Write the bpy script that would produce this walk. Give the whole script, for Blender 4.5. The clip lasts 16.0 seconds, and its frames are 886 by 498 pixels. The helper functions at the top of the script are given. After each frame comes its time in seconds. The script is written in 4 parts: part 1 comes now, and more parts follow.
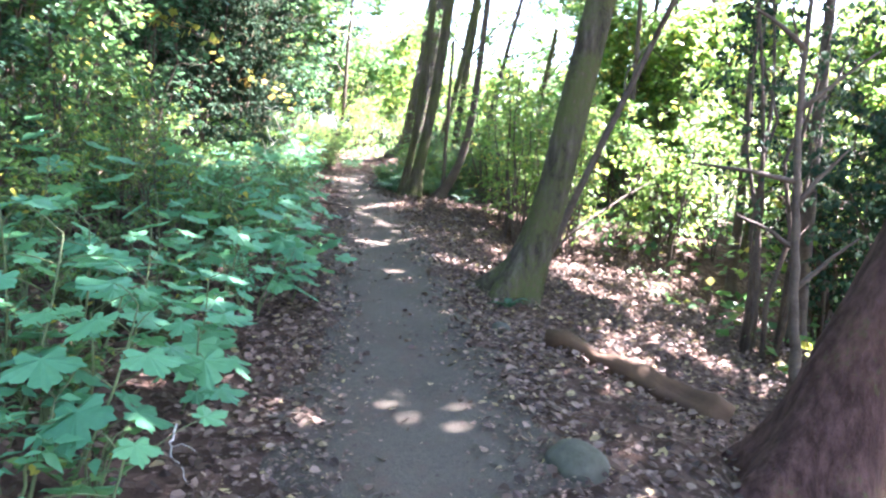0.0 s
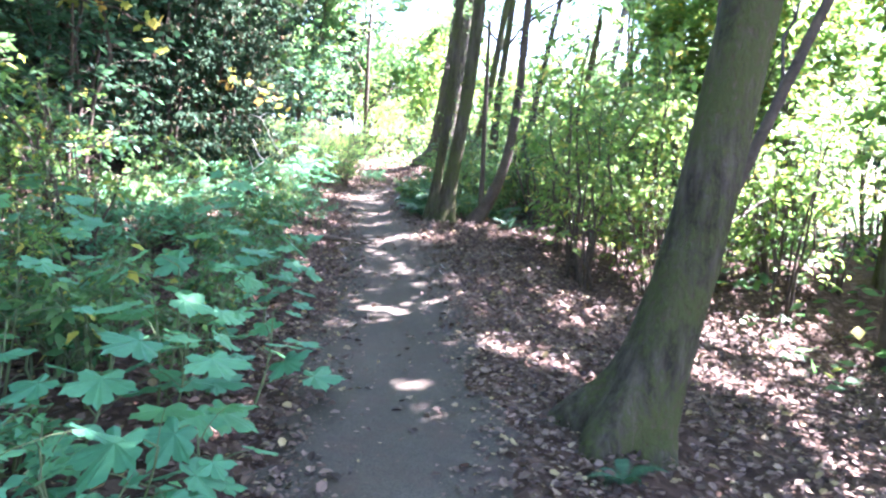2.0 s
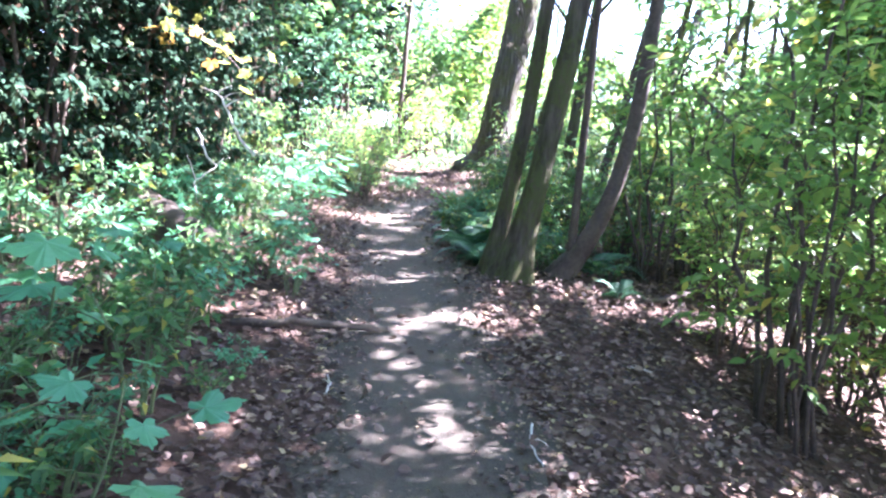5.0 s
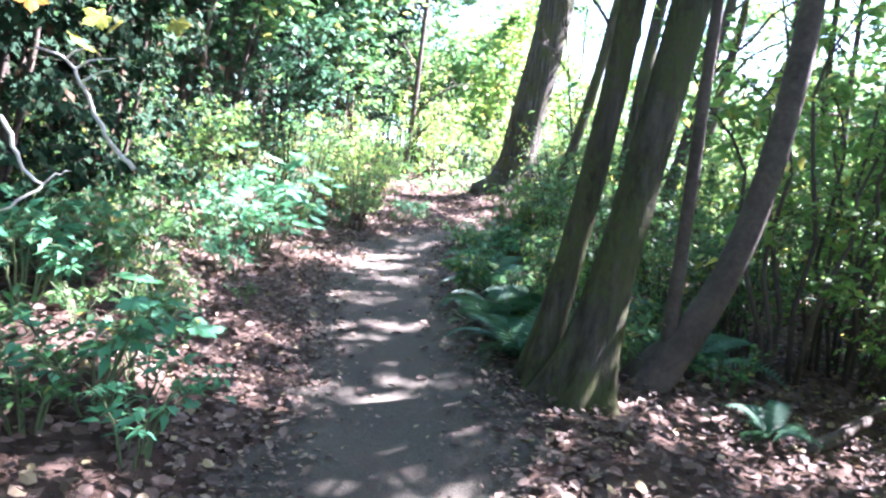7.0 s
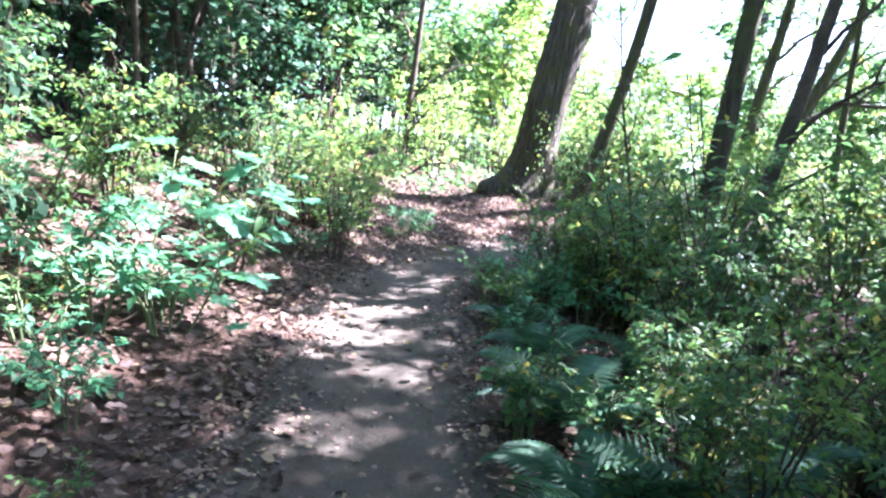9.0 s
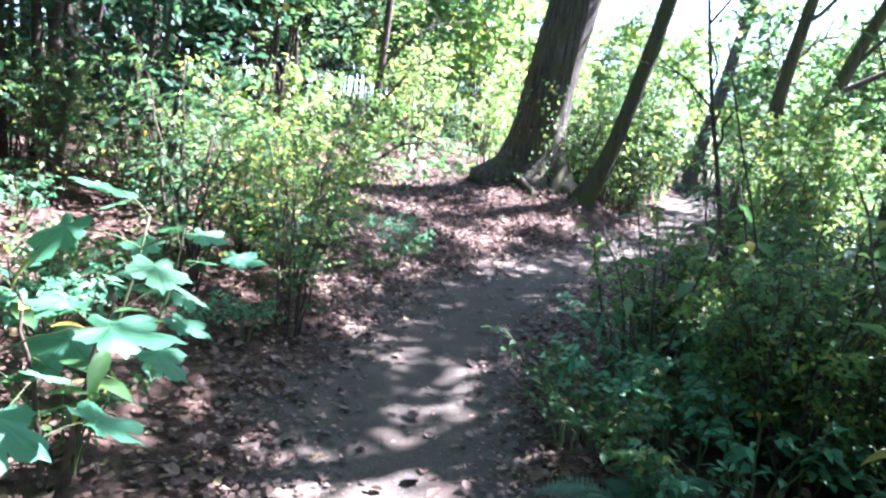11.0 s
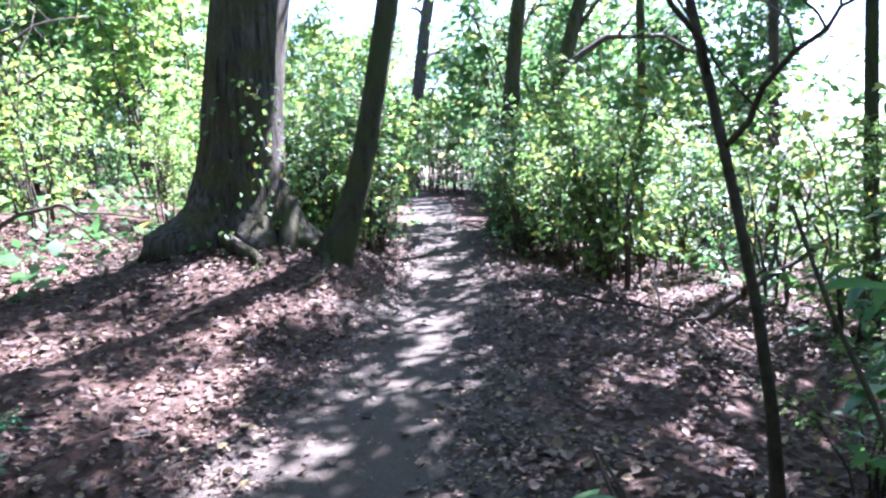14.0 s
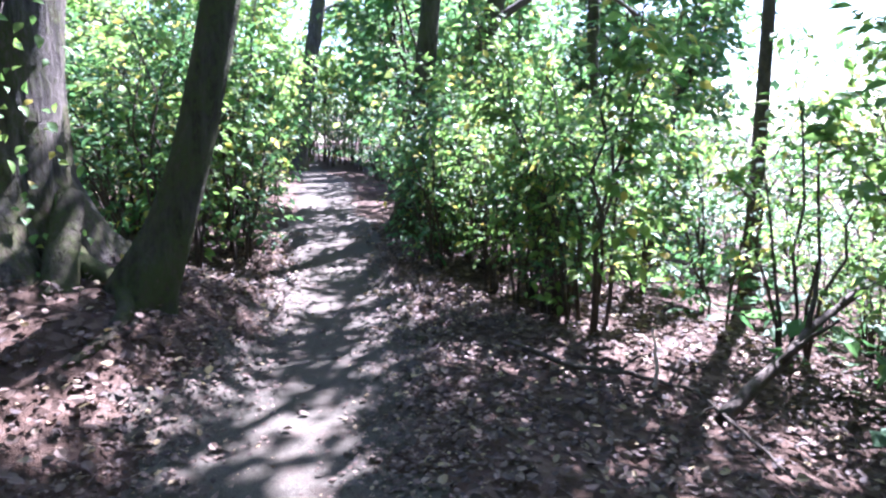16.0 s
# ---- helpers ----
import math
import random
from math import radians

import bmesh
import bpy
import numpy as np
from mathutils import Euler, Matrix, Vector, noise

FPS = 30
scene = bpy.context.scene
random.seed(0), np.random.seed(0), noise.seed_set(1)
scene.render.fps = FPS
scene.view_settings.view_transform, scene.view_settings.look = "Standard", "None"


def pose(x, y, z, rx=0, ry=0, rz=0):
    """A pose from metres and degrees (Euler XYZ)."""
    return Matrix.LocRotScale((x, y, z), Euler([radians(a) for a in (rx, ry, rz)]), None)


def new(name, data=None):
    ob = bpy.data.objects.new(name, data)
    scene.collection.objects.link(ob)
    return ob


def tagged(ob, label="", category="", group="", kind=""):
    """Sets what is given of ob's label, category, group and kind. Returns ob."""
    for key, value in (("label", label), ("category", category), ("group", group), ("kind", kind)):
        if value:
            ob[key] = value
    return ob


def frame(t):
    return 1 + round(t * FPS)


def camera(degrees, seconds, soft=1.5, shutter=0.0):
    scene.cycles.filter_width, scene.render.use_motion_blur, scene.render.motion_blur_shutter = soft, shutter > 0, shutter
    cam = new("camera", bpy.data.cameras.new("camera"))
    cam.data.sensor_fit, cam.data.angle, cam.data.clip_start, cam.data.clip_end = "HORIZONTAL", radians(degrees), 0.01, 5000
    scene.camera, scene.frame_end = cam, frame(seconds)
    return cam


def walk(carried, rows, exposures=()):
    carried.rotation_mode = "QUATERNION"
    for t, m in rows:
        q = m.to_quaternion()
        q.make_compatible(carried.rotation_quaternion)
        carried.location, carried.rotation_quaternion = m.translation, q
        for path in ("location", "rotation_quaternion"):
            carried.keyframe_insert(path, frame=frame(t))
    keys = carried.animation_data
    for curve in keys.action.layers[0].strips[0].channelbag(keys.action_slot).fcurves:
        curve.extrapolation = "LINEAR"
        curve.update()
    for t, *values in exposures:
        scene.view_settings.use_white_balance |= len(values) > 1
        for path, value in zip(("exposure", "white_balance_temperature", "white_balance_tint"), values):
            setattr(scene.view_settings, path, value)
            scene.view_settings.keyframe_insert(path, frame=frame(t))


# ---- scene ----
cam = camera(67.0, 16.0, soft=2.4)
WALK = [
    (0.0, 0.038, 0.001, 1.450, 84.24, -2.79, -0.40),
    (0.5, 0.041, 0.720, 1.537, 83.75, -1.69, 0.91),
    (1.0, -0.043, 1.449, 1.632, 83.90, -2.18, 3.08),
    (1.5, 0.006, 2.196, 1.692, 83.24, -0.49, 1.79),
    (2.0, -0.030, 2.918, 1.751, 84.20, -0.90, 2.41),
    (2.5, -0.000, 3.595, 1.817, 83.15, -1.76, 3.41),
    (3.0, -0.110, 4.372, 1.845, 81.34, -3.92, 4.53),
    (3.5, -0.175, 5.074, 1.931, 80.04, -4.26, 4.62),
    (4.0, -0.357, 5.721, 1.993, 83.70, -4.30, 4.87),
    (6.5, -0.745, 9.093, 2.087, 83.90, -3.42, 5.46),
    (7.0, -0.845, 9.734, 2.130, 85.46, -5.16, 6.59),
    (7.5, -0.889, 10.330, 2.214, 85.03, -5.95, 5.92),
    (8.0, -1.067, 10.934, 2.283, 85.33, -6.24, 5.93),
    (10.5, -1.843, 14.136, 2.626, 81.76, -5.96, 4.27),
    (11.0, -2.026, 14.725, 2.711, 81.64, -6.07, 2.67),
    (11.5, -2.078, 15.330, 2.757, 83.04, -4.59, 0.02),
    (12.0, -2.174, 15.998, 2.787, 83.98, -3.27, -7.61),
    (12.5, -2.077, 16.678, 2.829, 84.51, -0.09, -12.96),
    (13.0, -2.068, 17.361, 2.861, 84.55, 0.89, -16.74),
    (13.5, -1.985, 17.966, 2.903, 83.92, 2.80, -19.82),
    (14.0, -1.861, 18.557, 2.937, 83.36, 3.73, -22.94),
    (14.5, -1.615, 19.139, 2.972, 82.56, 3.44, -26.82),
    (15.0, -1.403, 19.720, 3.029, 81.87, 1.48, -30.22),
    (15.5, -1.080, 20.259, 3.056, 80.97, 2.11, -31.72),
    (16.0, -0.786, 20.879, 3.066, 80.40, 1.25, -31.40),
]
EXPOSURE = 5.05
walk(cam, [(t, pose(x, y, z, rx, ry, rz)) for t, x, y, z, rx, ry, rz in WALK], exposures=[(t, EXPOSURE + e, k, g) for t, e, k, g in (
    (0.0, 0.08, 5950, 30), (3.5, 0.25, 5400, 34), (6.5, -0.2, 5460, 31), (8.0, -0.4, 5420, 30), (10.5, -0.8, 5360, 30), (13.0, -1.15, 5180, 30), (16.0, -1.25, 5160, 31))])

# ---- light ----
SUN = Vector((0.60, 0.34, 0.80)).normalized()
world = bpy.data.worlds.new("world")
scene.world = world
world.use_nodes = True
sky = world.node_tree.nodes.new("ShaderNodeTexSky")
sky.sky_type, sky.sun_disc = "NISHITA", False
sky.sun_elevation, sky.sun_rotation = math.asin(SUN.z), math.atan2(SUN.x, SUN.y)
world.node_tree.links.new(sky.outputs[0], world.node_tree.nodes["Background"].inputs["Color"])
world.node_tree.nodes["Background"].inputs["Strength"].default_value = 0.055
lamp = bpy.data.lights.new("sun", "SUN")
lamp.energy, lamp.angle, lamp.color = 5.0, radians(0.48), (1.0, 0.96, 0.9)
sun = new("sun", lamp)
sun.rotation_euler = SUN.to_track_quat("Z", "Y").to_euler()
sun.location = (8, 10, 25)


# ---- materials ----
def nodes_of(name):
    m = bpy.data.materials.new(name)
    m.use_nodes = True
    t = m.node_tree
    bsdf = t.nodes["Principled BSDF"]
    return m, t, bsdf, t.nodes["Material Output"]


def add(t, kind, **inputs):
    n = t.nodes.new(kind)
    for k, v in inputs.items():
        key = int(k[1:]) if k[0] == "i" and k[1:].isdigit() else k.replace("_", " ")
        if isinstance(v, bpy.types.NodeSocket):
            t.links.new(v, n.inputs[key])
        else:
            n.inputs[key].default_value = v
    return n


def ramp(t, fac, *stops):
    n = t.nodes.new("ShaderNodeValToRGB")
    t.links.new(fac, n.inputs[0])
    e = n.color_ramp.elements
    for k, (at, colour) in enumerate(stops):
        s = e[k] if k < 2 else e.new(at)
        s.position, s.color = at, (*colour, 1)
    return n.outputs[0]


def mix(t, fac, a, b, blend="MIX"):
    n = t.nodes.new("ShaderNodeMix")
    n.data_type, n.blend_type = "RGBA", blend
    for k, v in ((0, fac), (6, a), (7, b)):
        if isinstance(v, bpy.types.NodeSocket):
            t.links.new(v, n.inputs[k])
        else:
            n.inputs[k].default_value = v if k == 0 else (*v, 1)
    return n.outputs[2]


def coords(t, scale=(1, 1, 1)):
    c = t.nodes.new("ShaderNodeTexCoord")
    m = add(t, "ShaderNodeMapping", Scale=scale)
    t.links.new(c.outputs["Object"], m.inputs[0])
    return m.outputs[0]


def bumped(t, bsdf, height, strength, distance=0.02):
    b = add(t, "ShaderNodeBump", Strength=strength, Distance=distance, Height=height)
    t.links.new(b.outputs[0], bsdf.inputs["Normal"])


def leaf_material(name, dark, mid, light, odd=None, through_light=0.4, rough=0.55, gloss=0.28):
    """A leaf: each one a little different, light shining through the blade."""
    m, t, b, out = nodes_of(name)
    geo = t.nodes.new("ShaderNodeNewGeometry")
    info = t.nodes.new("ShaderNodeObjectInfo")
    r = add(t, "ShaderNodeMath", i0=geo.outputs["Random Per Island"], i1=info.outputs["Random"])
    r.operation = "ADD"
    f = add(t, "ShaderNodeMath", i0=r.outputs[0])
    f.operation = "FRACT"
    stops = [(0.0, dark), (0.9, light), (0.5, mid)]
    if odd:
        stops.append((0.97, odd))
    colour = ramp(t, f.outputs[0], *stops)
    blotch = add(t, "ShaderNodeTexNoise", Vector=coords(t), Scale=38.0, Detail=2.0)
    colour = mix(t, 0.35, colour, ramp(t, blotch.outputs[0], (0.3, (0.55, 0.55, 0.55)), (0.75, (1.0, 1.0, 1.0))), "MULTIPLY")
    t.links.new(colour, b.inputs["Base Color"])
    b.inputs["Roughness"].default_value = rough
    b.inputs["Specular IOR Level"].default_value = gloss
    back = add(t, "ShaderNodeBsdfTranslucent", Color=mix(t, 0.6, colour, (1.0, 1.06, 0.66), "MULTIPLY"))
    bright = add(t, "ShaderNodeHueSaturation", Color=back.inputs[0].links[0].from_socket, Value=1.6, Saturation=0.92)
    t.links.new(bright.outputs[0], back.inputs[0])
    s = add(t, "ShaderNodeMixShader", i0=through_light)
    t.links.new(b.outputs[0], s.inputs[1])
    t.links.new(back.outputs[0], s.inputs[2])
    t.links.new(s.outputs[0], out.inputs[0])
    return m


def bark_material(name, dark, light, moss=0.0, ridge=(14, 14, 2.2), red=(0.2, 0.1, 0.07)):
    m, t, b, _ = nodes_of(name)
    c = coords(t, ridge)
    n1 = add(t, "ShaderNodeTexNoise", Vector=c, Scale=1.0, Detail=6.0, Roughness=0.65)
    n2 = add(t, "ShaderNodeTexNoise", Vector=coords(t), Scale=3.0, Detail=4.0)
    n3 = add(t, "ShaderNodeTexNoise", Vector=coords(t, (1, 1, 0.55)), Scale=34.0, Detail=6.0, Roughness=0.7)
    colour = ramp(t, n1.outputs[0], (0.38, dark), (0.66, light))
    colour = mix(t, ramp(t, n2.outputs[0], (0.5, (0, 0, 0)), (0.75, (0.5, 0.5, 0.5))), colour, red)
    if moss:
        f = add(t, "ShaderNodeMath", i0=n2.outputs[0], i1=n3.outputs[0])
        f.operation = "MULTIPLY"
        where = ramp(t, f.outputs[0], (0.33 - 0.25 * moss, (0, 0, 0)), (0.46 - 0.25 * moss, (1, 1, 1)))
        colour = mix(t, where, colour, mix(t, n3.outputs[0], (0.030, 0.037, 0.013), (0.08, 0.084, 0.030)))
    t.links.new(colour, b.inputs["Base Color"])
    b.inputs["Roughness"].default_value = 0.9
    b.inputs["Specular IOR Level"].default_value = 0.105
    h = add(t, "ShaderNodeMath", i0=n1.outputs[0], i1=n3.outputs[0])
    bumped(t, b, h.outputs[0], 0.9, 0.035)
    return m


def ground_material(name, litter):
    m, t, b, _ = nodes_of(name)
    c = coords(t)
    big = add(t, "ShaderNodeTexNoise", Vector=c, Scale=0.9, Detail=5.0, Roughness=0.6)
    fine = add(t, "ShaderNodeTexNoise", Vector=c, Scale=26.0, Detail=6.0, Roughness=0.7)
    grit = add(t, "ShaderNodeTexNoise", Vector=c, Scale=130.0, Detail=3.0)
    if litter:
        cell = add(t, "ShaderNodeTexVoronoi", Vector=c, Scale=17.0)
        colour = mix(t, 0.65, ramp(t, fine.outputs[0], (0.3, (0.022, 0.014, 0.010)), (0.7, (0.09, 0.058, 0.042))),
                     ramp(t, add(t, "ShaderNodeSeparateColor", i0=cell.outputs["Color"]).outputs[0], (0.0, (0.036, 0.022, 0.016)), (1.0, (0.17, 0.115, 0.09)), (0.6, (0.085, 0.052, 0.037))))
        height = cell.outputs["Distance"]
    else:
        colour = ramp(t, fine.outputs[0], (0.25, (0.043, 0.038, 0.030)), (0.75, (0.102, 0.090, 0.070)))
        colour = mix(t, 0.5, colour, ramp(t, grit.outputs[0], (0.35, (0.039, 0.034, 0.027)), (0.75, (0.14, 0.122, 0.096))))
        crumbs = add(t, "ShaderNodeTexNoise", Vector=c, Scale=4.5, Detail=8.0, Roughness=0.75)
        colour = mix(t, ramp(t, crumbs.outputs[0], (0.48, (0, 0, 0)), (0.66, (0.75, 0.75, 0.75))), colour, (0.085, 0.060, 0.047))
        height = fine.outputs[0]
    colour = mix(t, 0.55, colour, ramp(t, big.outputs[0], (0.3, (0.6, 0.57, 0.54)), (0.7, (1.1, 1.05, 1.0))), "MULTIPLY")
    t.links.new(colour, b.inputs["Base Color"])
    b.inputs["Roughness"].default_value = 0.95
    b.inputs["Specular IOR Level"].default_value = 0.12
    h = add(t, "ShaderNodeMath", i0=height, i1=grit.outputs[0])
    bumped(t, b, h.outputs[0], 0.7 if litter else 0.45, 0.03)
    return m


def plain_material(name, dark, light, scale=18.0, rough=0.85, strength=0.6):
    m, t, b, _ = nodes_of(name)
    n = add(t, "ShaderNodeTexNoise", Vector=coords(t), Scale=scale, Detail=6.0, Roughness=0.65)
    w = add(t, "ShaderNodeTexNoise", Vector=coords(t), Scale=scale / 6, Detail=3.0)
    colour = mix(t, 0.5, ramp(t, n.outputs[0], (0.3, dark), (0.7, light)), ramp(t, w.outputs[0], (0.35, dark), (0.65, light)))
    t.links.new(colour, b.inputs["Base Color"])
    b.inputs["Roughness"].default_value = rough
    b.inputs["Specular IOR Level"].default_value = 0.2
    bumped(t, b, n.outputs[0], strength)
    return m


# green pushed towards teal: the bluish cast of skylit shade is in the colour
MAPLE = leaf_material("maple_leaf", (0.05, 0.17, 0.085), (0.07, 0.22, 0.11), (0.10, 0.27, 0.12), through_light=0.35)
GREEN = leaf_material("shrub_leaf", (0.038, 0.10, 0.034), (0.060, 0.145, 0.045), (0.105, 0.20, 0.055), (0.30, 0.26, 0.04))
# darker than shrub_leaf: the left thicket's shade is put into this green
DARK = leaf_material("shaded_thicket_leaf", (0.02, 0.055, 0.03), (0.03, 0.085, 0.045), (0.05, 0.12, 0.06), through_light=0.28, gloss=0.15)
# pale yellow-green; the brightness of sunlit foliage is partly put into this colour
LIGHT = leaf_material("bright_leaf", (0.075, 0.165, 0.036), (0.12, 0.215, 0.042), (0.18, 0.26, 0.05), (0.40, 0.32, 0.05), through_light=0.52)
CANOPY = leaf_material("canopy_leaf", (0.05, 0.12, 0.045), (0.07, 0.16, 0.05), (0.11, 0.2, 0.06), (0.28, 0.24, 0.05), through_light=0.42)
CONIFER = leaf_material("conifer_needle", (0.016, 0.034, 0.02), (0.022, 0.048, 0.026), (0.035, 0.06, 0.03), (0.08, 0.05, 0.03), through_light=0.12, rough=0.85, gloss=0.05)
FERN = leaf_material("fern_leaf", (0.022, 0.07, 0.035), (0.032, 0.09, 0.042), (0.045, 0.115, 0.055), through_light=0.22)
YELLOW = leaf_material("yellow_leaf", (0.14, 0.17, 0.03), (0.22, 0.2, 0.03), (0.33, 0.25, 0.04), (0.4, 0.2, 0.03), through_light=0.45)
FALLEN = leaf_material("fallen_leaf", (0.030, 0.018, 0.013), (0.09, 0.055, 0.039), (0.20, 0.135, 0.10), (0.28, 0.21, 0.10), through_light=0.08, rough=0.7)
MOSSY = bark_material("mossy_bark", (0.028, 0.022, 0.016), (0.095, 0.077, 0.056), moss=0.62)
BARK = bark_material("furrowed_bark", (0.026, 0.021, 0.017), (0.125, 0.105, 0.088), moss=0.48, ridge=(22, 22, 1.6))
BROWN = bark_material("red_brown_bark", (0.034, 0.017, 0.013), (0.095, 0.05, 0.04), moss=0.15, ridge=(18, 18, 2.0))
STEM = plain_material("stem_bark", (0.03, 0.022, 0.016), (0.1, 0.075, 0.055), 30.0)
PALE = plain_material("bleached_twig", (0.32, 0.28, 0.24), (0.6, 0.55, 0.49), 25.0)
ROTTEN = plain_material("rotten_wood", (0.02, 0.012, 0.008), (0.085, 0.046, 0.022), 7.0)
CUT = plain_material("sawn_wood", (0.05, 0.018, 0.012), (0.15, 0.055, 0.036), 20.0)
STONE = plain_material("mossy_stone", (0.022, 0.025, 0.013), (0.095, 0.088, 0.068), 9.0)
LITTER = ground_material("leaf_litter_soil", True)
DIRT = ground_material("trodden_dirt", False)
STALK = plain_material("green_stalk", (0.05, 0.08, 0.03), (0.12, 0.14, 0.06), 40.0, 0.6, 0.2)

# ---- the lie of the land ----
# centre of the trodden path, heights along it
TRAIL = np.array([(0.6, -14), (0.35, -6), (0.12, 0), (0.02, 3), (-0.35, 6.2), (-0.85, 10), (-1.35, 13), (-1.95, 15.6), (-2.2, 17.8), (-1.9, 19.6),
                  (-1.3, 21.2), (-0.4, 22.9), (0.7, 24.9), (1.7, 27), (3.0, 30.5), (4.7, 35), (6.4, 40), (11.0, 60)])
RISE = np.array([(-14, -0.7), (0, 0.0), (3, 0.2), (6.3, 0.47), (10, 0.74), (13, 1.06), (16, 1.36), (18, 1.5), (20, 1.57), (22.5, 1.6), (25, 1.64), (28.6, 1.71), (34, 1.85), (60, 2.6)])


def smooth_line(knots, n):
    t = np.linspace(0, len(knots) - 1, n)
    i = np.clip(t.astype(int), 0, len(knots) - 2)
    u = (t - i)[:, None]
    p = np.vstack([2 * knots[0] - knots[1], knots, 2 * knots[-1] - knots[-2]])
    a, b, c, d = p[i], p[i + 1], p[i + 2], p[i + 3]
    return 0.5 * (2 * b + (c - a) * u + (2 * a - 5 * b + 4 * c - d) * u ** 2 + (3 * b - a - 3 * c + d) * u ** 3)


LINE = smooth_line(TRAIL, 420)
TANGENT = np.gradient(LINE, axis=0)
TANGENT /= np.linalg.norm(TANGENT, axis=1)[:, None]


def trail_offset(x, y):
    """Signed distance to the trail's centre (right is plus), and y along it."""
    x, y = np.asarray(x, float), np.asarray(y, float)
    q = np.stack([x.ravel(), y.ravel()], 1)
    side, along = np.empty(len(q)), np.empty(len(q))
    for k in range(0, len(q), 4000):
        d = q[k:k + 4000, None, :] - LINE[None]
        j = (d ** 2).sum(2).argmin(1)
        e = d[np.arange(len(j)), j]
        side[k:k + 4000] = e[:, 0] * TANGENT[j, 1] - e[:, 1] * TANGENT[j, 0]
        along[k:k + 4000] = LINE[j, 1]
    return side.reshape(x.shape), along.reshape(x.shape)


def bump(x, a, b, w):
    return np.clip((x - a) / w + 0.5, 0, 1) * np.clip((b - x) / w + 0.5, 0, 1)


def ground(x, y):
    x, y = np.asarray(x, float), np.asarray(y, float)
    d, s = trail_offset(x, y)
    z = np.interp(s, RISE[:, 0], RISE[:, 1])
    left, right = np.clip(-d - 0.6, 0, None), np.clip(d - 0.6, 0, None)
    z = z + 5.0 * np.tanh(left * (0.16 + 0.1 * bump(s, 8, 19, 4)) / 5.0)
    z = z - 7.0 * np.tanh(right * (0.23 - 0.14 * bump(s, 11.5, 21, 2) - 0.1 * bump(s, 21, 60, 3)) / 7.0)
    z = z + 0.56 * np.exp(-((x + 0.7) ** 2 + (y - 25.8) ** 2) / 1.9) * np.clip((-d - 0.35) / 0.6, 0, 1) + 0.12 * np.exp(-((x + 0.35) ** 2 + (y - 12.9) ** 2) / 0.8)
    rough = np.clip((np.abs(d) - 0.5) / 0.8, 0, 1)
    z = z + rough * (0.05 * np.sin(1.9 * x + 0.7 * y) * np.sin(1.3 * y - 0.4 * x) + 0.03 * np.sin(4.1 * x + 1.1) * np.sin(3.7 * y + 0.5 * x))
    return z - 0.05 * np.exp(-(d / 0.5) ** 2)


# ---- mesh helpers ----
rng = np.random.default_rng(7)


def raw(name, v, f, material, smooth=True):
    """A mesh of triangles from arrays."""
    v, f = np.asarray(v, np.float32), np.asarray(f, np.int32)
    me = bpy.data.meshes.new(name)
    me.vertices.add(len(v))
    me.vertices.foreach_set("co", v.ravel())
    me.loops.add(f.size)
    me.loops.foreach_set("vertex_index", f.ravel())
    me.polygons.add(len(f))
    me.polygons.foreach_set("loop_start", np.arange(0, f.size, 3, dtype=np.int32))
    me.polygons.foreach_set("loop_total", np.full(len(f), 3, np.int32))
    me.polygons.foreach_set("use_smooth", np.full(len(f), smooth))
    me.update(calc_edges=True)
    me.materials.append(material)
    return me


def part(name, mesh, parent, label="", at=None):
    ob = new(name, mesh)
    ob.parent = parent
    if at is not None:
        ob.matrix_basis = at
    if label:
        ob["label"] = label
    return ob


def thing(name, m, label, category, group="", kind=""):
    root = new(name)
    root.empty_display_size = 0.2
    root.matrix_basis = m
    return tagged(root, label, category, group, kind)


def join(*pieces):
    v, f, n = [], [], 0
    for a, b in pieces:
        v.append(a)
        f.append(np.asarray(b) + n)
        n += len(a)
    return np.vstack(v), np.vstack(f)


